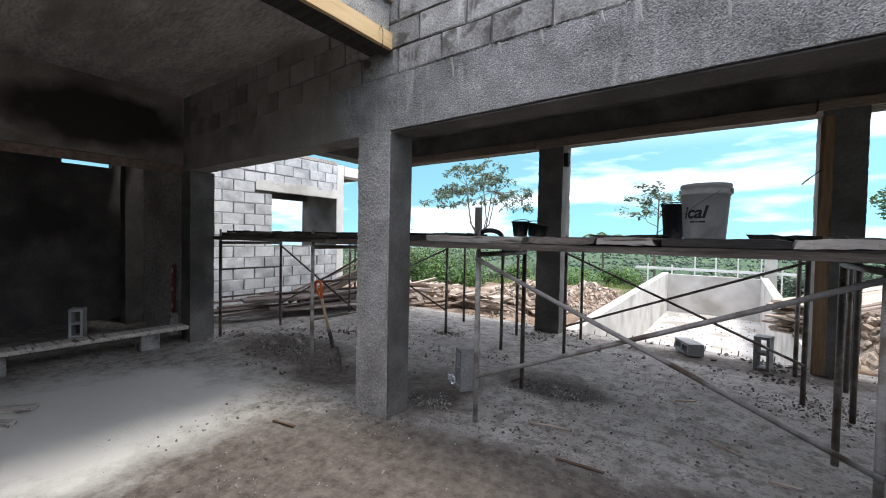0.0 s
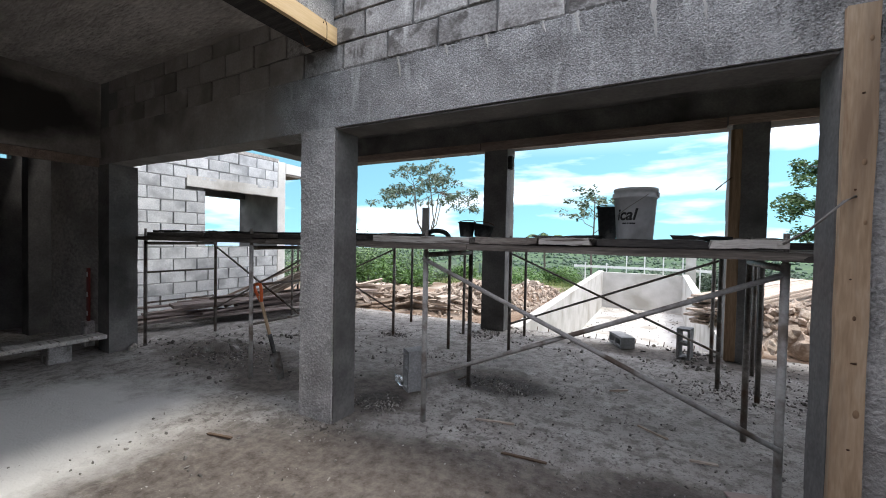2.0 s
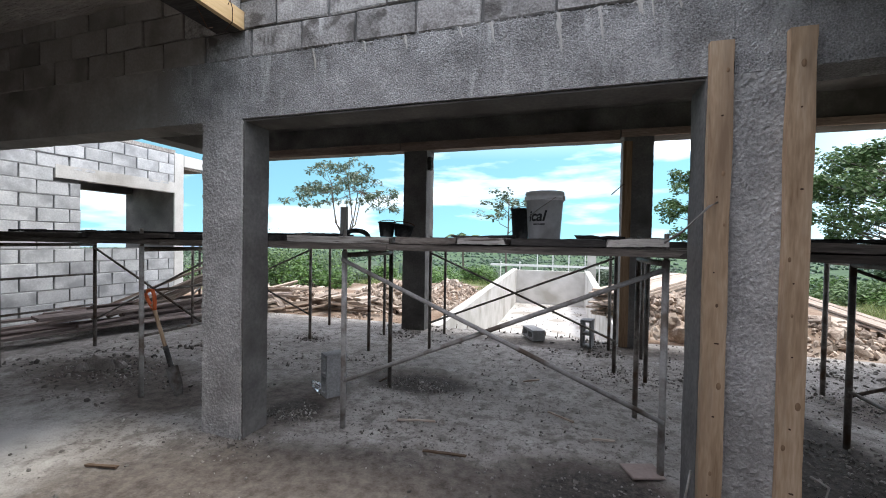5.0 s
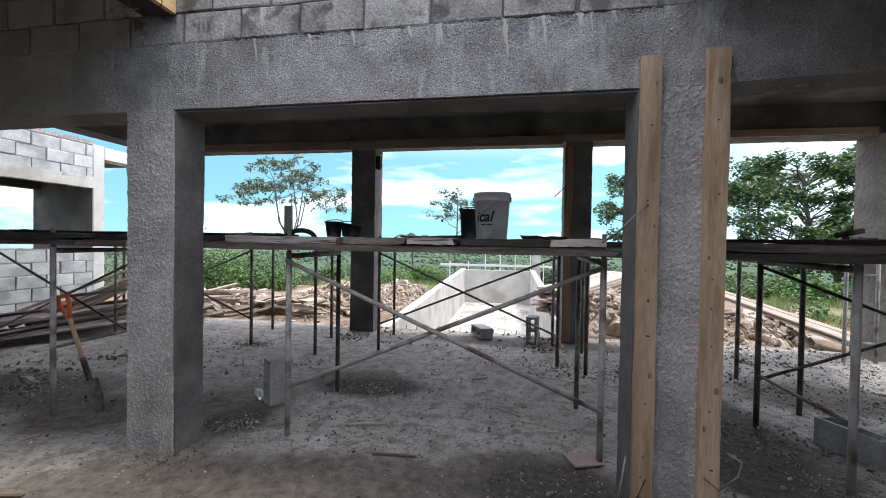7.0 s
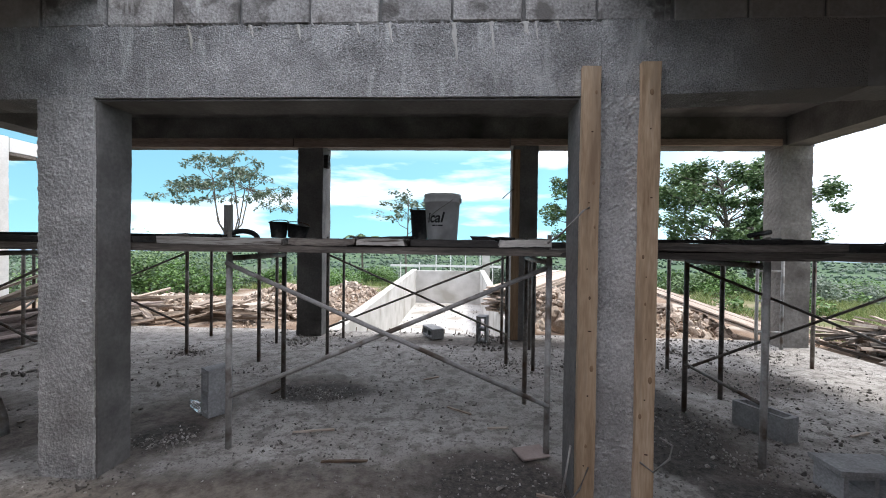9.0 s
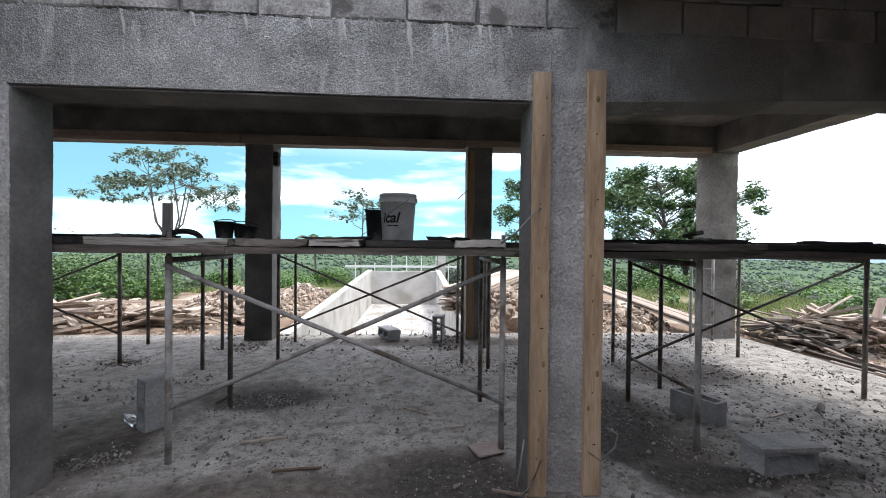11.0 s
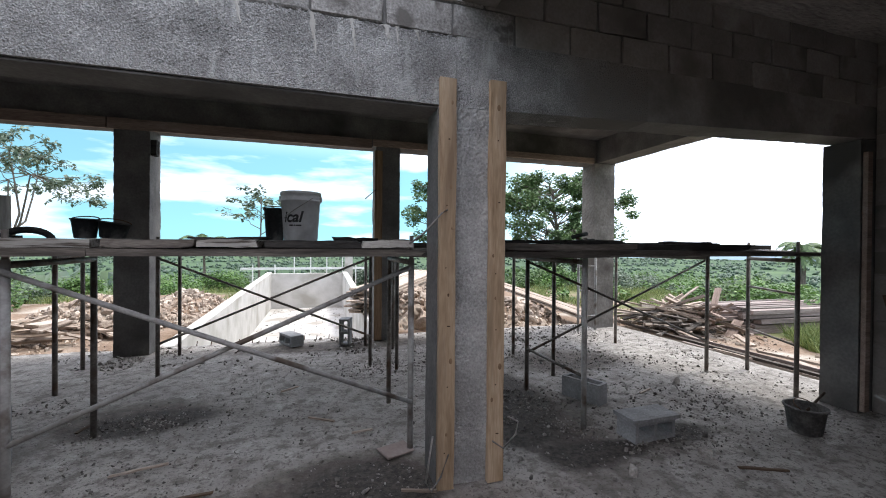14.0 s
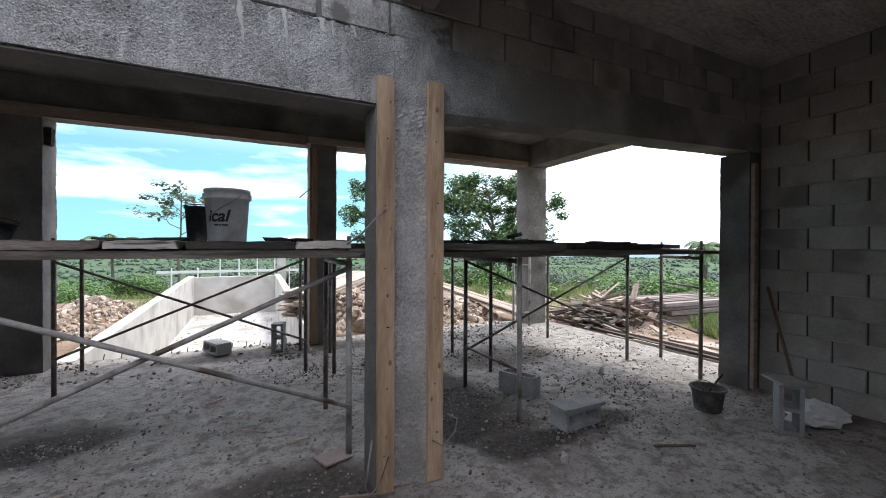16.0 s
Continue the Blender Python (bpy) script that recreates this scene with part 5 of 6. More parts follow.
for row, y in enumerate((2.68, 2.97, 3.26, 3.55)):
    for x0, x1 in ((-6.1, -3.4), (-3.55, -1.2), (-1.75, 0.95), (0.5, 2.6), (1.8, 4.66)):
        s = rnd.uniform(-0.15, 0.15)
        deck_plank(x0 + s, x1 + s * 0.5, y, 1.398 + 0.012 * (row % 2), 0.24, 0.045, M_plank, LOW)
for x0, x1, y, m in ((-2.05, -1.20, 2.67, M_plank_pale), (-1.16, -0.7, 2.69, M_plank), (-0.68, -0.36, 2.66, M_plank_pale), (0.26, 0.58, 2.66, M_plank_pale), (-0.34, 0.24, 2.70, M_plank_dark),
                     (-5.6, -4.4, 2.68, M_plank), (-4.3, -3.3, 2.70, M_plank), (-3.2, -2.2, 2.68, M_plank_dark), (1.15, 2.4, 2.66, M_plank), (2.5, 3.7, 2.72, M_plank_dark),
                     (3.2, 4.3, 2.95, M_plank), (-1.8, 0.5, 3.0, M_plank_dark), (-5.4, -2.9, 3.05, M_plank_dark), (1.0, 3.9, 3.1, M_plank_dark), (-2.2, 0.3, 3.4, M_plank), (0.6, 3.0, 3.45, M_plank)):
    deck_plank(x0, x1, y, 1.455, 0.22, 0.045, m, MID if m is not M_plank_dark else TOP)
for x0, x1, y in ((-5.5, -4.2, 3.0), (-4.0, -3.0, 2.9), (-3.4, -1.9, 3.2), (-0.8, -0.35, 2.9), (0.1, 0.7, 3.2), (1.2, 1.9, 2.85), (2.1, 3.6, 3.1)):
    deck_plank(x0, x1, y, 1.489, 0.24, 0.018, M_plank_dark, TOP)
for k in range(34):
    x0, x1, y = ((-5.5, -3.4, 2.69), (-2.0, -1.8, 2.68), (1.3, 2.3, 2.67), (2.6, 3.6, 2.72), (-5.2, -3.1, 3.05), (1.2, 3.7, 3.1), (0.2, 0.5, 2.98))[k % 7]
    x, L, th = rnd.uniform(x0, x1), rnd.uniform(0.08, 0.4), rnd.uniform(0.012, 0.03)
    a = radians(rnd.gauss(0, 9))
    d = Vector((math.cos(a), math.sin(a), rnd.uniform(-0.01, 0.01))) * L / 2
    c = Vector((x, y + rnd.uniform(-0.04, 0.04), 1.4765 + th / 2))
    plank_thing("board_scrap", c - d, c + d, rnd.uniform(0.03, 0.10), th, (M_plank_dark, M_plank, M_plank_dark)[k % 3], "small dark board scrap on the scaffold deck", "plank", "board scraps on the deck", rnd.uniform(-4, 4), 0.0, 0.006)
part_post = thing("wood_stub", "pale wooden stub post nailed to the scaffold", "post", at=(-2.02, 3.36, 0))
part("post", box(-0.035, 0.035, -0.02, 0.02, 1.40, 1.76, bevel=0.004, jitter=0.004), M_stub, part_post)


# ---------------------------------------------------------------- buckets and tools on the deck
def big_bucket(x, y, z, turn=0.0):
    b = thing("bucket", "white five-gallon plastic bucket with black lettering on the scaffold deck", "bucket", at=(x, y, z, 0, 0, turn))
    body = part("body", lathe([(0.0, 0.004), (0.118, 0.0), (0.122, 0.006), (0.140, 0.285), (0.1475, 0.287), (0.1475, 0.297), (0.141, 0.300), (0.1425, 0.335), (0.1490, 0.337), (0.1490, 0.352),
                        (0.1455, 0.358), (0.140, 0.355), (0.116, 0.012), (0.0, 0.010)], 40), M_bucket, b)
    part("handle", pipe([(0.147 * math.sin(u), -0.147 * math.cos(u), 0.235 + 0.10 * u) for u in [-0.75 + 0.15 * k for k in range(11)]], 0.003), M_wire, b, "wire handle hanging askew")
    part("ear", box(-0.155, -0.138, -0.02, 0.02, 0.292, 0.33, bevel=0.004), M_bucket, body)
    part("ear", box(0.138, 0.155, -0.02, 0.02, 0.292, 0.33, bevel=0.004), M_bucket, body)
    fc = bpy.data.curves.new("lettering", "FONT")
    fc.body, fc.size, fc.extrude, fc.shear, fc.align_x = "ical", 0.110, 0.0, 0.25, "CENTER"
    fc.offset = 0.003
    tmp = bpy.data.objects.new("tmp", fc)
    me = bpy.data.meshes.new_from_object(tmp)
    bpy.data.objects.remove(tmp)
    bm = bmesh.new()
    bm.from_mesh(me)
    bmesh.ops.subdivide_edges(bm, edges=[e for e in bm.edges if e.calc_length() > 0.02], cuts=2)
    for v in bm.verts:
        a = v.co.x * 1.0 / 0.134 - 0.34
        zz = 0.135 + v.co.y
        r = 0.122 + 0.018 * zz / 0.285 + 0.0012
        v.co = Vector((r * math.sin(a), -r * math.cos(a), zz))
    part("lettering", bm, M_ink, body, "black printed letters")
    for k, (a0, a1) in enumerate(((-0.52, -0.28), (-0.24, -0.16), (-0.12, 0.18))):
        bm = bmesh.new()
        z0, n = 0.105, 5
        r = 0.1295
        lo = [bm.verts.new((r * math.sin(a0 + (a1 - a0) * i / n), -r * math.cos(a0 + (a1 - a0) * i / n), z0)) for i in range(n + 1)]
        hi = [bm.verts.new((r * math.sin(a0 + (a1 - a0) * i / n), -r * math.cos(a0 + (a1 - a0) * i / n), z0 + 0.010)) for i in range(n + 1)]
        for i in range(n):
            bm.faces.new((lo[i], lo[i + 1], hi[i + 1], hi[i]))
        part("small_print", bm, M_ink, body)
    return b


def black_pail(x, y, z, r=0.10, h=0.14, lean=(0, 0, 0), label="black rubber mason's pail on the scaffold deck", material=M_black):
    b = thing("rubber_pail", label, "bucket", "black pails", (x, y, z, *lean))
    part("body", lathe([(0.0, 0.003), (r * 0.72, 0.0), (r * 0.78, 0.01), (r * 0.97, h * 0.93), (r * 1.06, h * 0.94), (r * 1.06, h), (r * 0.93, h), (r * 0.72, 0.014), (0, 0.012)], 26), material, b)
    part("handle", pipe([(r * math.cos(u), 0.0 + r * 0.5 * math.sin(u), h + r * 0.25 * math.sin(u)) for u in [math.pi * k / 9 for k in range(10)]], 0.004), M_rust, b, "bent wire handle")
    return b


DZ = 1.480
big_bucket(-0.155, 3.16, DZ, -6).scale = (0.98, 0.98, 1.0)
black_pail(-0.355, 3.34, DZ, 0.08, 0.25, label="tall black pail beside the white bucket")
black_pail(-1.50, 3.20, DZ, 0.075, 0.13)
black_pail(-1.36, 3.22, DZ, 0.09, 0.11, (4, 8, 20))
hose = thing("rubber_ring", "black rubber ring cut from a tyre, on the scaffold deck", "tyre", at=(-1.86, 3.3, DZ - 0.03))
part("ring", pipe([(0.13 * math.cos(u), 0.02 * math.sin(u * 2), 0.085 * math.sin(u)) for u in [math.pi * k / 14 for k in range(15)]], 0.022, 8), M_black, hose)
tool = thing("hand_float", "dark plasterer's float on the scaffold deck", "tool", at=(2.12, 2.95, 1.49, 0, -8, 15))
part("blade", box(-0.15, 0.15, -0.06, 0.06, 0.0, 0.012, bevel=0.003), M_black, tool)
part("grip", tube((-0.07, 0, 0.055), (0.12, 0, 0.06), 0.017, 8), M_black, tool)
part("stem", box(-0.02, 0.01, -0.01, 0.01, 0.01, 0.05), M_rust, tool)


# ---------------------------------------------------------------- loose blocks and tools on the floor
def hollow_block(x, y, z, rx=0, ry=0, rz=0, pale=False, label="hollow grey concrete block on the floor"):
    """A two-core block, 0.39 x 0.19 x 0.19, with real cores; its cores run along local z."""
    b = thing("concrete_block", label, "block", "loose blocks", (x, y, z, rx, ry, rz))
    L, D, H, w = 0.39, 0.15, 0.19, 0.03
    bm = bmesh.new()
    xs = [-L / 2, -L / 2 + w, -w / 2, w / 2, L / 2 - w, L / 2]
    ys = [-D / 2, -D / 2 + w, D / 2 - w, D / 2]
    g = {}
    for k, z_ in enumerate((-H / 2, H / 2)):
        for i, x_ in enumerate(xs):
            for j, y_ in enumerate(ys):
                g[i, j, k] = bm.verts.new((x_ + RND.uniform(-0.003, 0.003), y_ + RND.uniform(-0.003, 0.003), z_ + RND.uniform(-0.003, 0.003)))
    core = {(1, 1), (3, 1)}
    for i in range(5):
        for j in range(3):
            if (i, j) in core:
                for (a, c) in (((i, j), (i + 1, j)), ((i + 1, j), (i + 1, j + 1)), ((i + 1, j + 1), (i, j + 1)), ((i, j + 1), (i, j))):
                    bm.faces.new((g[(*c, 0)], g[(*a, 0)], g[(*a, 1)], g[(*c, 1)]))
            else:
                bm.faces.new((g[i, j, 1], g[i + 1, j, 1], g[i + 1, j + 1, 1], g[i, j + 1, 1]))
                bm.faces.new((g[i, j + 1, 0], g[i + 1, j + 1, 0], g[i + 1, j, 0], g[i, j, 0]))
    for i in range(5):
        bm.faces.new((g[i, 0, 0], g[i + 1, 0, 0], g[i + 1, 0, 1], g[i, 0, 1]))
        bm.faces.new((g[i + 1, 3, 0], g[i, 3, 0], g[i, 3, 1], g[i + 1, 3, 1]))
    for j in range(3):
        bm.faces.new((g[0, j + 1, 0], g[0, j, 0], g[0, j, 1], g[0, j + 1, 1]))
        bm.faces.new((g[5, j, 0], g[5, j + 1, 0], g[5, j + 1, 1], g[5, j, 1]))
    bmesh.ops.recalc_face_normals(bm, faces=bm.faces)
    part("body", bm, M_block_pale if pale else M_block_loose, b)
    return b


UP = "hollow concrete block standing on end on the floor"
hollow_block(-2.04, 3.24, 0.195, 90, 90, -36, False, UP)
hollow_block(-0.42, 6.10, 0.095, 90, 0, -62)
hollow_block(0.33, 5.92, 0.195, 90, 90, -15, False, UP)
hollow_block(2.40, 3.23, 0.095, 0, 0, -68)
hollow_block(2.40, 2.47, 0.075, 90, 0, 3)
tagged(part("broken_slab", rough_block(2.19, 2.62, 2.36, 2.58, 0.150, 0.176, 0.03, 0.008, 9, 93), M_block_loose), "broken mortar slab lying on the block", "rubble")
hollow_block(3.825, 1.642, 0.195, 90, 90, -54, False, "hollow block on end with a thin tile on top")
hollow_block(-7.25, 1.45, 0.195, 90, 90, 65, True, UP)
tile = thing("tile", "thin grey tile lying on the upright block", "tile", at=(3.80, 1.63, 0.394, 2, 3, -30))
part("slab", box(-0.13, 0.11, -0.12, 0.12, 0.0, 0.018, bevel=0.003), M_smooth, tile)
pail = black_pail(3.66, 2.16, 0.0, 0.135, 0.21, (0, 0, 20), "cement-caked black pail with tools on the floor", M_caked)
part("tool_shaft", tube((0.02, 0.02, 0.12), (0.36, -0.05, 0.25), 0.010), M_stick, pail)
sack = thing("paper_sack", "crumpled white cement sack against the block wall", "sack", at=(4.22, 1.62, 0))
bm = bmesh.new()
bmesh.ops.create_icosphere(bm, subdivisions=3, radius=1.0)
for v in bm.verts:
    k = 1 + 0.45 * noise.noise(v.co * 2.2) + 0.2 * noise.noise(v.co * 6)
    v.co = Vector((v.co.x * 0.24 * k, v.co.y * 0.17 * k, max(0.0, 0.075 + v.co.z * 0.085 * k)))
part("sack", bm, M_cloth, sack)
lean = thing("tool_handle", "thin wooden handle leaning on the block wall", "tool")
part("shaft", tube((4.50, 1.84, 0.0), (4.685, 2.19, 1.05), 0.013), M_stick, lean)

shovel = thing("shovel", "worn shovel with an orange grip leaning on the scaffold leg", "shovel")
s0, s1 = Vector((-3.30, 2.72, 0.02)), Vector((-3.56, 2.66, 0.86))
dd = (s1 - s0).normalized()
sx = Vector((0.96, -0.06, 0.0))
sx = (sx - dd * sx.dot(dd)).normalized()
sm = Matrix((sx, dd.cross(sx), dd)).transposed().to_4x4()
sm.translation = s0
shaft = part("shaft", tube(s0 + dd * 0.34, s1 - dd * 0.02, 0.016), M_pine, shovel, "wooden shaft with a dark end")
part("socket", tube(s0 + dd * 0.24, s0 + dd * 0.46, 0.021), M_black, shovel)
grip = pipe([(0, 0, 0.80), (-0.03, 0, 0.86), (-0.052, 0, 0.92), (-0.052, 0, 0.975), (0, 0, 0.985), (0.052, 0, 0.975), (0.052, 0, 0.92), (0.03, 0, 0.86), (0, 0, 0.80)], 0.016, 8)
bmesh.ops.transform(grip, matrix=sm, verts=grip.verts)
part("grip", grip, M_orange, shaft, "orange plastic grip")
bm = bmesh.new()
for i in range(7):
    for j in range(6):
        u, w = i / 6, j / 5
        half = 0.092 * (0.55 + 0.45 * min(1.0, w * 2.2))
        bm.verts.new(((2 * u - 1) * half, -0.03 * (1 - (2 * u - 1) ** 2), w * 0.27))
bm.verts.ensure_lookup_table()
for i in range(6):
    for j in range(5):
        f = bm.faces.new([bm.verts[k] for k in (i * 6 + j, (i + 1) * 6 + j, (i + 1) * 6 + j + 1, i * 6 + j + 1)])
        f.smooth = True
bmesh.ops.solidify(bm, geom=bm.faces, thickness=0.004)
bmesh.ops.transform(bm, matrix=sm, verts=bm.verts)
part("blade", bm, M_splash, shovel, "dull cement-smeared steel blade")

level = thing("spirit_level", "red spirit level leaning on the dark wall", "level", at=(-6.40, 2.30, 0))
bar = part("bar", box(-0.03, 0.03, -0.012, 0.012, 0.32, 1.0, bevel=0.004), M_red, level)
for z in (0.42, 0.66, 0.92):
    part("vial", box(-0.018, 0.018, -0.016, -0.0125, z - 0.03, z + 0.03), M_cloth, bar)
part("prop_block", box(-0.06, 0.06, -0.06, 0.06, 0.0, 0.32, bevel=0.008), M_block, level)
bench = thing("plank_bench", "long plank laid over two blocks as a bench", "bench")
bm = bmesh.new()
add_box(bm, -1.15, 1.15, -0.12, 0.12, 0.20, 0.25, bevel=0.006, jitter=0.004, m=Matrix.Translation((-5.84, 1.08, 0)) @ pose(0, 0, 0, 0, 0, 89))
part("plank", bm, M_plank_pale, bench)
part("support", box(-5.94, -5.75, 0.42, 0.62, 0.0, 0.195, bevel=0.01), M_block, bench)
part("support", box(-5.95, -5.75, 1.72, 1.92, 0.0, 0.195, bevel=0.01), M_block, bench)
for a, b in (((-4.85, 0.20, 0.03), (-4.5, 0.64, 0.03)), ((-4.62, 0.18, 0.02), (-4.25, 0.48, 0.02))):
    plank_thing("offcut", a, b, 0.09, 0.035, M_plank_pale, "pale board offcut on the floor", "plank", "offcuts on the floor")
# sticks, offcuts and lumps on the floor
rnd = random.Random(91)
for x, y, L, a in ((-2.72, 1.72, 0.22, 10), (-0.75, 2.55, 0.3, 4), (0.0, 3.4, 0.25, -35), (-0.05, 1.95, 0.16, 60), (0.55, 2.25, 0.2, -20), (-1.1, 2.95, 0.3, 12), (-0.3, 4.2, 0.18, 30),
                   (-1.75, 3.75, 0.2, 80), (0.3, 3.1, 0.15, 5), (2.75, 1.85, 0.3, -25), (3.1, 3.2, 0.2, 20), (0.42, 2.1, 0.15, 45)):
    d = Vector((math.cos(radians(a)), math.sin(radians(a)), 0)) * L / 2
    plank_thing("stick", Vector((x, y, 0.016)) - d, Vector((x, y, 0.02)) + d, 0.018, 0.012, M_stick if rnd.random() < 0.6 else M_lumber, "thin splintered stick on the floor", "stick", "sticks on the floor")
for x, y, r in ((-4.75, 3.0, 0.11), (-4.6, 3.1, 0.08), (-4.9, 2.9, 0.07), (-5.75, 2.5, 0.07), (-2.2, 2.2, 0.03), (3.6, 3.3, 0.05), (2.55, 2.1, 0.05), (0.25, 2.35, 0.025), (1.9, 2.05, 0.05), (-0.9, 3.0, 0.025)):
    bm = bmesh.new()
    rock_into(bm, Vector((x, y, r * 0.35)), r, rnd, 0.6, 2)
    tagged(part("mortar_lump", bm, M_debris), "grey lump of broken mortar on the floor", "rubble", "mortar lumps")
slab = thing("broken_tile", "broken pinkish tile with twigs on the floor", "tile", at=(0.50, 2.74, 0.012, 0, 0, 20))
part("slab", box(-0.11, 0.11, -0.08, 0.08, 0.0, 0.016, bevel=0.004, jitter=0.008), M_pinkish, slab)
bag = thing("plastic_bag", "crumpled clear plastic bottle on the floor", "litter", at=(-2.22, 3.26, 0.04, 0, 80, 150))
part("bottle", lathe([(0, -0.09), (0.033, -0.088), (0.036, -0.07), (0.036, 0.05), (0.014, 0.09), (0.014, 0.115), (0, 0.116)], 14), M_clear, bag)


# ---------------------------------------------------------------- trees and bushes
def limb(bm, pts, r0, r1):
    n = len(pts)
    for i in range(n - 1):
        a = r0 + (r1 - r0) * i / (n - 1)
        b = r0 + (r1 - r0) * (i + 1) / (n - 1)
        add_tube(bm, pts[i], pts[i + 1], a, b, 7, caps=False)


def tree(name, label, base, height, spread, first, nlimb, seed, leaf, leaf_size, clump, per, trunk_r, flat=0.35, inner=0):
    """Trunk, forked limbs and leaf clumps at the twigs' ends."""
    rnd = random.Random(seed)
    root = thing(name, label, "tree", at=(*base, 0, 0, 0))
    bt = bmesh.new()
    tips = []
    top = Vector((rnd.uniform(-0.3, 0.3), rnd.uniform(-0.3, 0.3), height * 0.86))
    trunk = [Vector((0, 0, -0.3))] + [Vector((top.x * u + 0.12 * rnd.uniform(-1, 1), top.y * u + 0.12 * rnd.uniform(-1, 1), top.z * u)) for u in (0.2, 0.4, 0.6, 0.8, 1.0)]
    limb(bt, trunk, trunk_r, trunk_r * 0.35)
    for k in range(nlimb):
        u = first + (1 - first) * (k + rnd.random()) / nlimb
        a = k * 2.4 + rnd.uniform(-0.4, 0.4)
        L = spread * (1.05 - 0.55 * max(0, (u - first) / (1 - first)) ** 1.5) * rnd.uniform(0.7, 1.1)
        p0 = Vector((top.x * u, top.y * u, top.z * u))
        rise = rnd.uniform(0.25, 0.6) * (1 - flat) + 0.12
        pts = [p0]
        for s in (0.25, 0.5, 0.75, 1.0):
            pts.append(p0 + Vector((math.cos(a) * L * s + rnd.uniform(-0.1, 0.1) * L, math.sin(a) * L * s + rnd.uniform(-0.1, 0.1) * L, L * rise * s ** 0.8)))
        bb = bmesh.new()
        limb(bb, pts, trunk_r * 0.32, trunk_r * 0.07)
        tips.append(pts[-1])
        for m_ in range(rnd.randint(2, 4)):
            i = rnd.choice((2, 3, 3, 4)) - 1
            q0 = pts[i]
            a2 = a + rnd.choice((-1, 1)) * rnd.uniform(0.4, 1.1)
            l2 = L * rnd.uniform(0.25, 0.5)
            q1 = q0 + Vector((math.cos(a2) * l2, math.sin(a2) * l2, l2 * rnd.uniform(0.1, 0.6)))
            limb(bb, [q0, (q0 + q1) / 2 + Vector((0, 0, 0.06 * l2)), q1], trunk_r * 0.12, trunk_r * 0.04)
            tips.append(q1)
            if inner:
                tips.append((q0 + q1) / 2)
        if inner:
            tips.append(pts[-2])
        part("limb", bb, M_bark, root)
    part("trunk", bt, M_bark, root)
    cs = [(p.x, p.y, p.z, clump * rnd.uniform(0.6, 1.25), per * rnd.uniform(0.5, 1.3)) for p in tips]
    leaves_mesh("crown", cs, leaf_size, leaf, seed, root)
    return root


def place(az, d):
    """Plan point at an azimuth (degrees clockwise from +y) and distance."""
    x, y = d * math.sin(radians(az)), d * math.cos(radians(az))
    return (x, y, ground_z(x, y))


def umbrella_tree(base, top, low, radius, tips, seed, label, leaf=0.17, per=22, trunk_r=0.085):
    """A thin trunk that forks low, long bent limbs, and flat rosettes of leaves spread over a dome with gaps."""
    rnd = random.Random(seed)
    root = thing("umbrella_tree", label, "tree", at=(*base, 0, 0, 0))
    zt, zl = top - base[2], low - base[2]
    fork = Vector((0.05, 0.0, zl * 0.72))
    bt = bmesh.new()
    limb(bt, [Vector((0, 0, -0.3)), Vector((0.06, 0.02, zl * 0.3)), fork], trunk_r, trunk_r * 0.7)
    part("trunk", bt, M_bark, root)
    nodes = []
    for k in range(6):
        a = k * 2 * math.pi / 6 + rnd.uniform(-0.5, 0.5)
        r = radius * rnd.uniform(0.28, 0.62) if k else 0.1
        n = Vector((r * math.cos(a), r * math.sin(a), zl + (zt - zl) * (0.62 - 0.5 * r / radius) + rnd.uniform(-0.15, 0.15)))
        bb = bmesh.new()
        limb(bb, [fork - Vector((0, 0, rnd.uniform(0, 0.7))), fork.lerp(n, 0.35) + Vector((0.3 * math.cos(a), 0.3 * math.sin(a), -0.3)), fork.lerp(n, 0.7) + Vector((0.15 * math.cos(a), 0.15 * math.sin(a), -0.18)), n], trunk_r * 0.45, trunk_r * 0.22)
        part("limb", bb, M_bark, root)
        nodes.append(n)
    bb = bmesh.new()
    cs = []
    for k in range(tips):
        a = k * 2.39996
        r = radius * math.sqrt((k + 0.5) / tips) * rnd.uniform(0.8, 1.12)
        q = min(1.0, r / radius)
        z = zl + (zt - zl) * ((1 - q ** 1.7) * rnd.uniform(0.55, 1.0) + 0.04) + rnd.uniform(-0.1, 0.12)
        t = Vector((r * math.cos(a), r * math.sin(a), z))
        n = min(nodes, key=lambda v: (v - t).length)
        limb(bb, [n, n.lerp(t, 0.5) + Vector((0, 0, -0.10)), t], trunk_r * 0.2, trunk_r * 0.08)
        for m_ in range(4):
            o = Vector((rnd.uniform(-0.38, 0.38), rnd.uniform(-0.38, 0.38), rnd.uniform(-0.14, 0.14)))
            limb(bb, [t, t + o], trunk_r * 0.08, trunk_r * 0.04)
            cs.append((*(t + o), 0.20 * rnd.uniform(0.7, 1.2), per * rnd.uniform(0.5, 1.3)))
    tagged(part("twig", bb, M_bark, root), kind="stuff")
    leaves_mesh("crown", cs, leaf, M_leaf, seed, root, droop=0.45, aspect=0.28)
    return root


umbrella_tree(place(-30.9, 20.0), 5.7, 2.75, 2.65, 44, 5, "slender tree with an open flat crown of large leaves")
tree("sapling", "small open-crowned tree beyond the pool", place(-8.0, 30.0), 7.5, 2.6, 0.55, 8, 6, M_leaf, 0.26, 0.42, 24, 0.09, 0.4)
tree("broad_tree", "large dark-leaved tree with a broad crown", place(33.0, 23.0), 6.5, 3.8, 0.26, 36, 8, M_leaf_dark, 0.155, 0.50, 150, 0.14, 0.2)
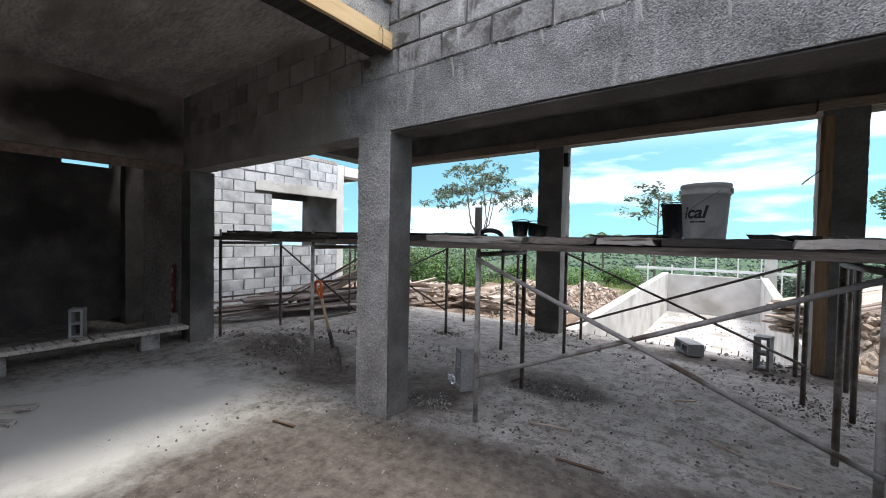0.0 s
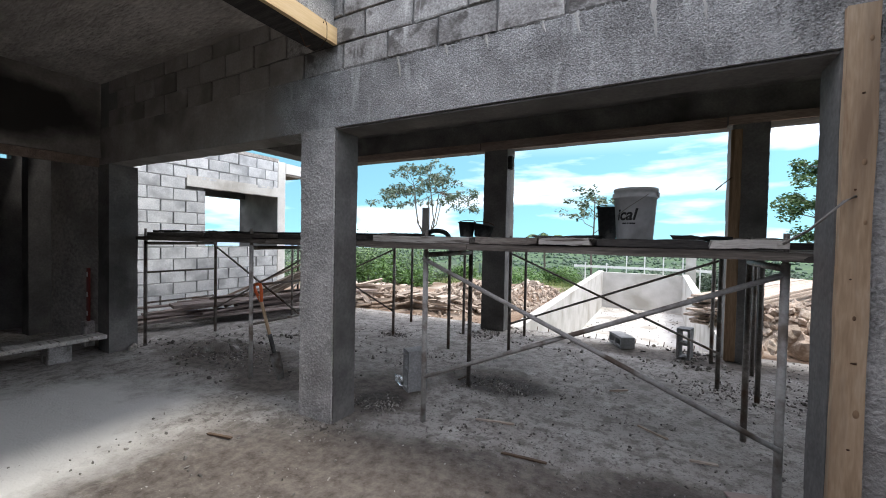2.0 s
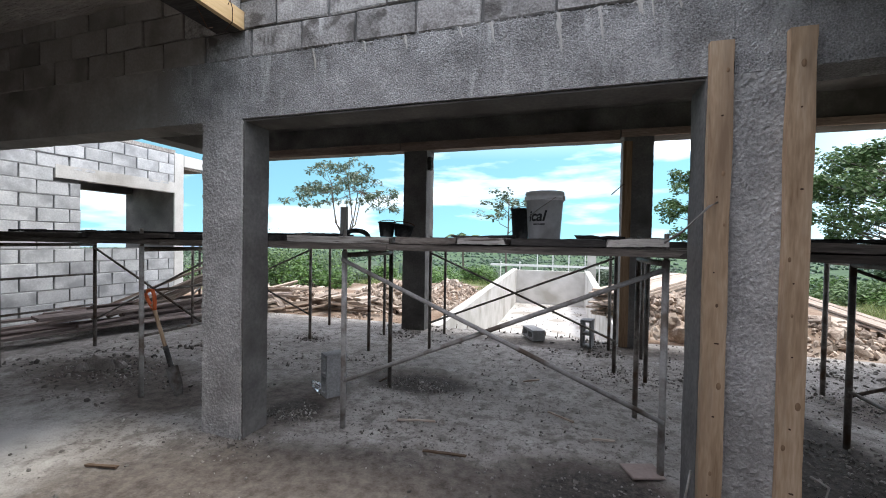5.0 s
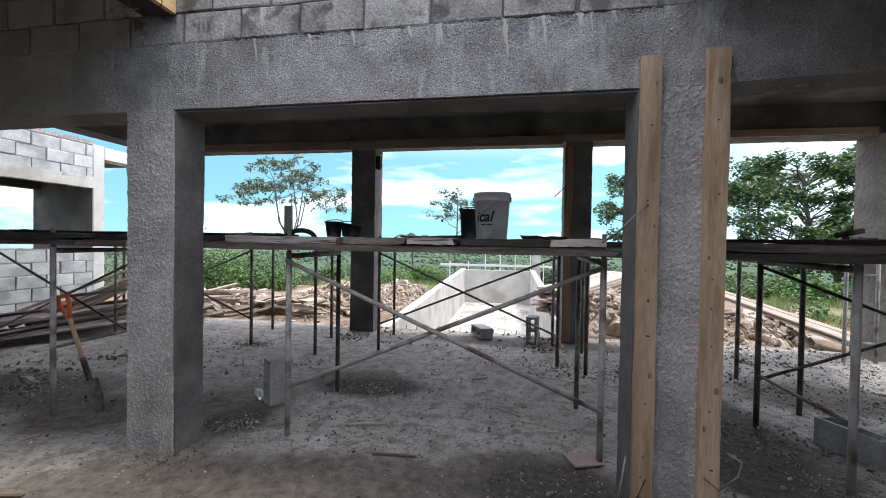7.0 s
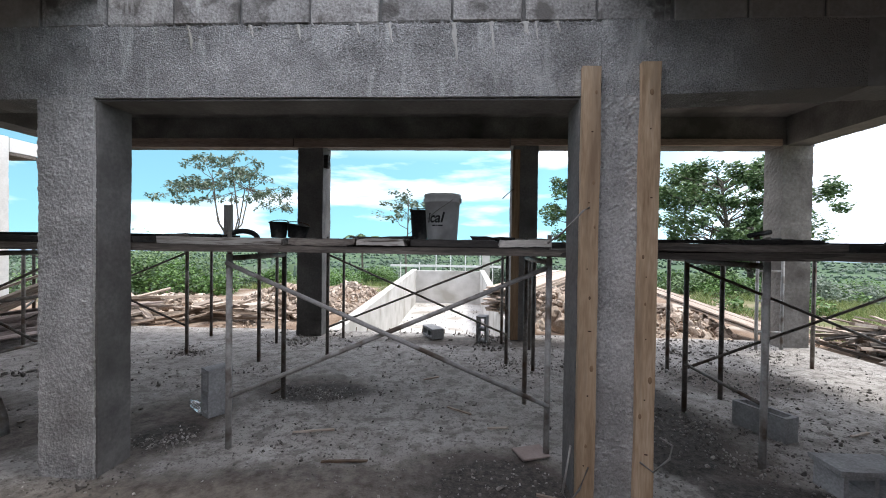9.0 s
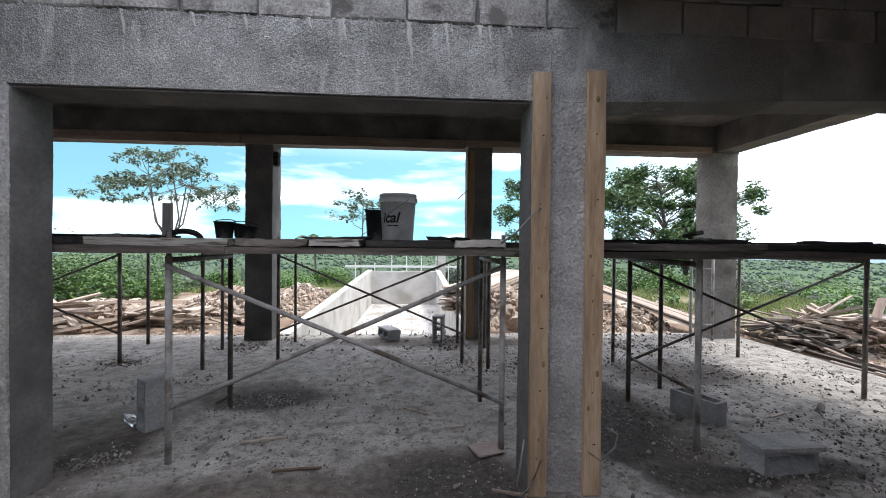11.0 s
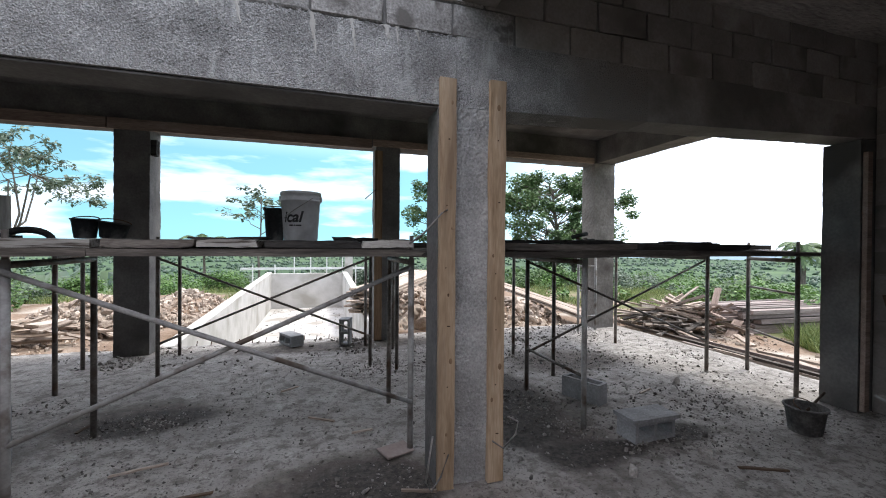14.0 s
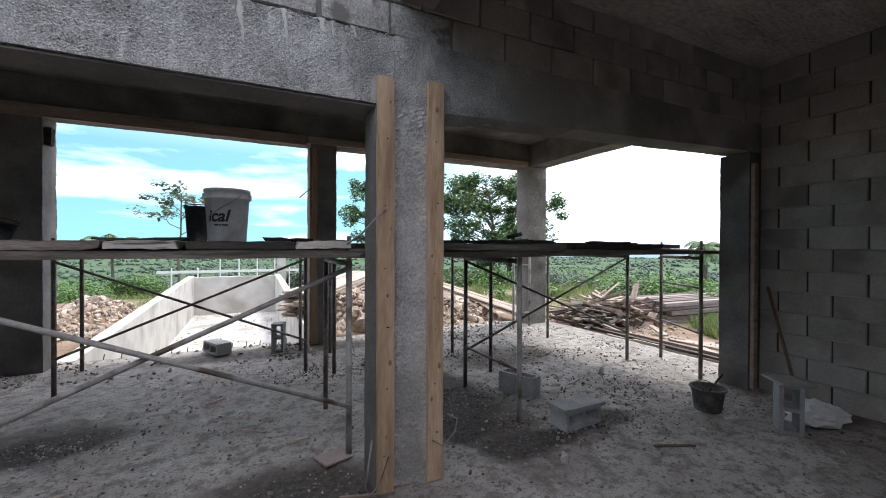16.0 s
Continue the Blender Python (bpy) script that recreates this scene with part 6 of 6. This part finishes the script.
tree("broad_tree", "dark-leaved tree with a broken crown", place(17.5, 26.0), 7.4, 3.0, 0.35, 20, 9, M_leaf_dark, 0.155, 0.48, 140, 0.14, 0.3)
tree("broad_tree", "vine-covered dark tree at the edge of the slope", place(35.0, 20.0), 3.4, 1.5, 0.10, 12, 10, M_leaf_dark, 0.13, 0.45, 150, 0.14, 0.2, 1)


def palm(name, base, height, frond, n, seed, lift=(-0.2, 1.1)):
    rnd = random.Random(seed)
    root = thing(name, "palm tree with drooping fronds", "palm tree", "palms", (*base, 0, 0, 0))
    bt = bmesh.new()
    limb(bt, [Vector((0.03 * i * rnd.uniform(-1, 1), 0, -0.3 + (height + 0.3) * i / 5)) for i in range(6)], 0.14, 0.09)
    part("trunk", bt, M_bark, root)
    for k in range(n):
        a = k * 2.4 + rnd.uniform(-0.2, 0.2)
        rise = rnd.uniform(*lift)
        V, F = [], []
        prev = None
        for s in range(13):
            u = s / 12
            r = frond * u
            z = height + frond * (rise * u - (0.75 + 0.4 * rise) * u * u)
            c = Vector((math.cos(a) * r * (1 - 0.15 * u), math.sin(a) * r * (1 - 0.15 * u), z))
            if prev is not None:
                t = (c - prev).normalized()
                sd = Vector((-math.sin(a), math.cos(a), 0))
                for sg in (-1, 1):
                    for h_ in (0.0, 0.33, 0.66):
                        o = prev.lerp(c, h_)
                        ln = frond * 0.30 * math.sin(math.pi * min(1, u * 0.9 + 0.12)) * rnd.uniform(0.8, 1.15)
                        tip = o + sd * sg * ln * 0.75 + t * ln * 0.55 - Vector((0, 0, ln * 0.45))
                        i = len(V)
                        V += [o, o + t * 0.05 * frond, tip]
                        F.append((i, i + 1, i + 2))
            prev = c
        mesh_from("frond", [tuple(v) for v in V], F, M_leaf_dark, root)
    return root


palm("palm", place(59.1, 27.0), 3.8, 1.45, 24, 3)
palm("palm", place(-14.0, 42.0), 5.0, 2.6, 16, 4, (0.5, 1.7))


def bush(az, d, r, h, seed, material, size=0.085, dens=620, label="dense green bush on the slope"):
    x, y, z = place(az, d)
    rnd = random.Random(seed)
    root = thing("bush", label, "bush", "bushes on the slope", (x, y, z, 0, 0, 0))
    cs = []
    for k in range(max(4, int(r * 5))):
        a, q = rnd.uniform(0, 6.28), rnd.uniform(0, 1) ** 0.7 * r
        hh = h * (1 - 0.6 * (q / r) ** 2) * rnd.uniform(0.5, 1.0)
        cs.append((q * math.cos(a), q * math.sin(a), hh * 0.6, 0.45 * h * rnd.uniform(0.6, 1.0) + 0.15, dens * rnd.uniform(0.6, 1.2)))
    bb = bmesh.new()
    for c in cs[:8]:
        limb(bb, [Vector((0, 0, -0.2)), Vector((c[0] * 0.5, c[1] * 0.5, c[2] * 0.6)), Vector(c[:3])], 0.03, 0.01)
    part("woody_base", bb, M_bark, root)
    leaves_mesh("foliage", cs, size, material, seed, root)


bush(-39, 15.5, 2.2, 2.3, 1, M_leaf_dark)
bush(-35, 14.0, 0.9, 1.4, 2, M_leaf_bright)
bush(-44, 16.0, 2.0, 1.7, 3, M_leaf_bright)
bush(-29, 17.0, 1.0, 0.8, 4, M_leaf)
bush(-25.5, 17.0, 0.7, 1.1, 5, M_leaf_bright)
bush(-18, 19.0, 2.2, 1.5, 6, M_leaf_bright)
bush(-13, 20.0, 2.2, 1.5, 7, M_leaf_bright)
bush(-9.5, 22.0, 1.8, 1.6, 8, M_leaf)
bush(4, 30.0, 3.5, 2.2, 9, M_leaf, 0.16)
bush(10, 26.0, 3.0, 2.0, 10, M_leaf, 0.16)
bush(20, 22.0, 2.5, 1.6, 11, M_leaf_bright)
bush(27, 19.0, 2.4, 1.3, 12, M_leaf_bright)
bush(31, 17.0, 2.0, 1.2, 13, M_leaf_dark)
bush(35, 16.0, 1.8, 1.0, 14, M_leaf_bright)
bush(40, 18.0, 2.2, 1.3, 15, M_leaf)
bush(46, 21.0, 2.6, 1.6, 16, M_leaf_bright)
bush(51, 23.0, 2.6, 1.7, 17, M_leaf)
bush(55, 26.0, 2.2, 2.6, 18, M_leaf_dark)
bush(60, 22.0, 2.6, 1.6, 19, M_leaf_bright)
bush(65, 24.0, 3.0, 2.0, 20, M_leaf)
for i in range(16):
    bush(38 + 2.1 * i + (i * 37 % 5) * 0.4, 12.5 + (i * 53 % 9) * 0.9, 1.1 + (i * 31 % 5) * 0.2, 0.55 + (i * 17 % 6) * 0.12, 40 + i, (M_leaf_bright, M_leaf_bright, M_leaf, M_leaf_dark)[i % 4], 0.10, 170, "low leafy weeds and shrubs on the slope")
bush(-52, 20.0, 3.0, 2.0, 21, M_leaf)
bush(-60, 24.0, 3.5, 2.5, 22, M_leaf)


def grass(n, area, seed):
    rs = np.random.RandomState(seed)
    x0, x1, y0, y1 = area
    V, F = [], []
    for k in range(n):
        x, y = rs.uniform(x0, x1), rs.uniform(y0, y1)
        if noise.noise(Vector((x * 0.7, y * 0.7, 8))) < (0.12 if x < 8.5 else -0.1) or (x < 6.5 and y < 6.0):
            continue
        z = ground_z(x, y) - 0.02
        h = rs.uniform(0.08, 0.3)
        a, b = rs.uniform(0, 6.28), rs.normal(0, 0.5, 2)
        w = rs.uniform(0.006, 0.014)
        i = len(V)
        V += [(x - w * math.cos(a), y - w * math.sin(a), z), (x + w * math.cos(a), y + w * math.sin(a), z), (x + b[0] * h, y + b[1] * h, z + h)]
        F.append((i, i + 1, i + 2))
    return tagged(mesh_from("grass", V, F, M_grass), "fresh green grass and weeds beside the veranda", "grass", kind="stuff")


grass(52000, (6.3, 16.0, 1.5, 15.0), 5)
grass(45000, (5.95, 10.0, 1.8, 7.0), 7)
grass(9000, (-11.0, -2.5, 12.0, 16.0), 6)
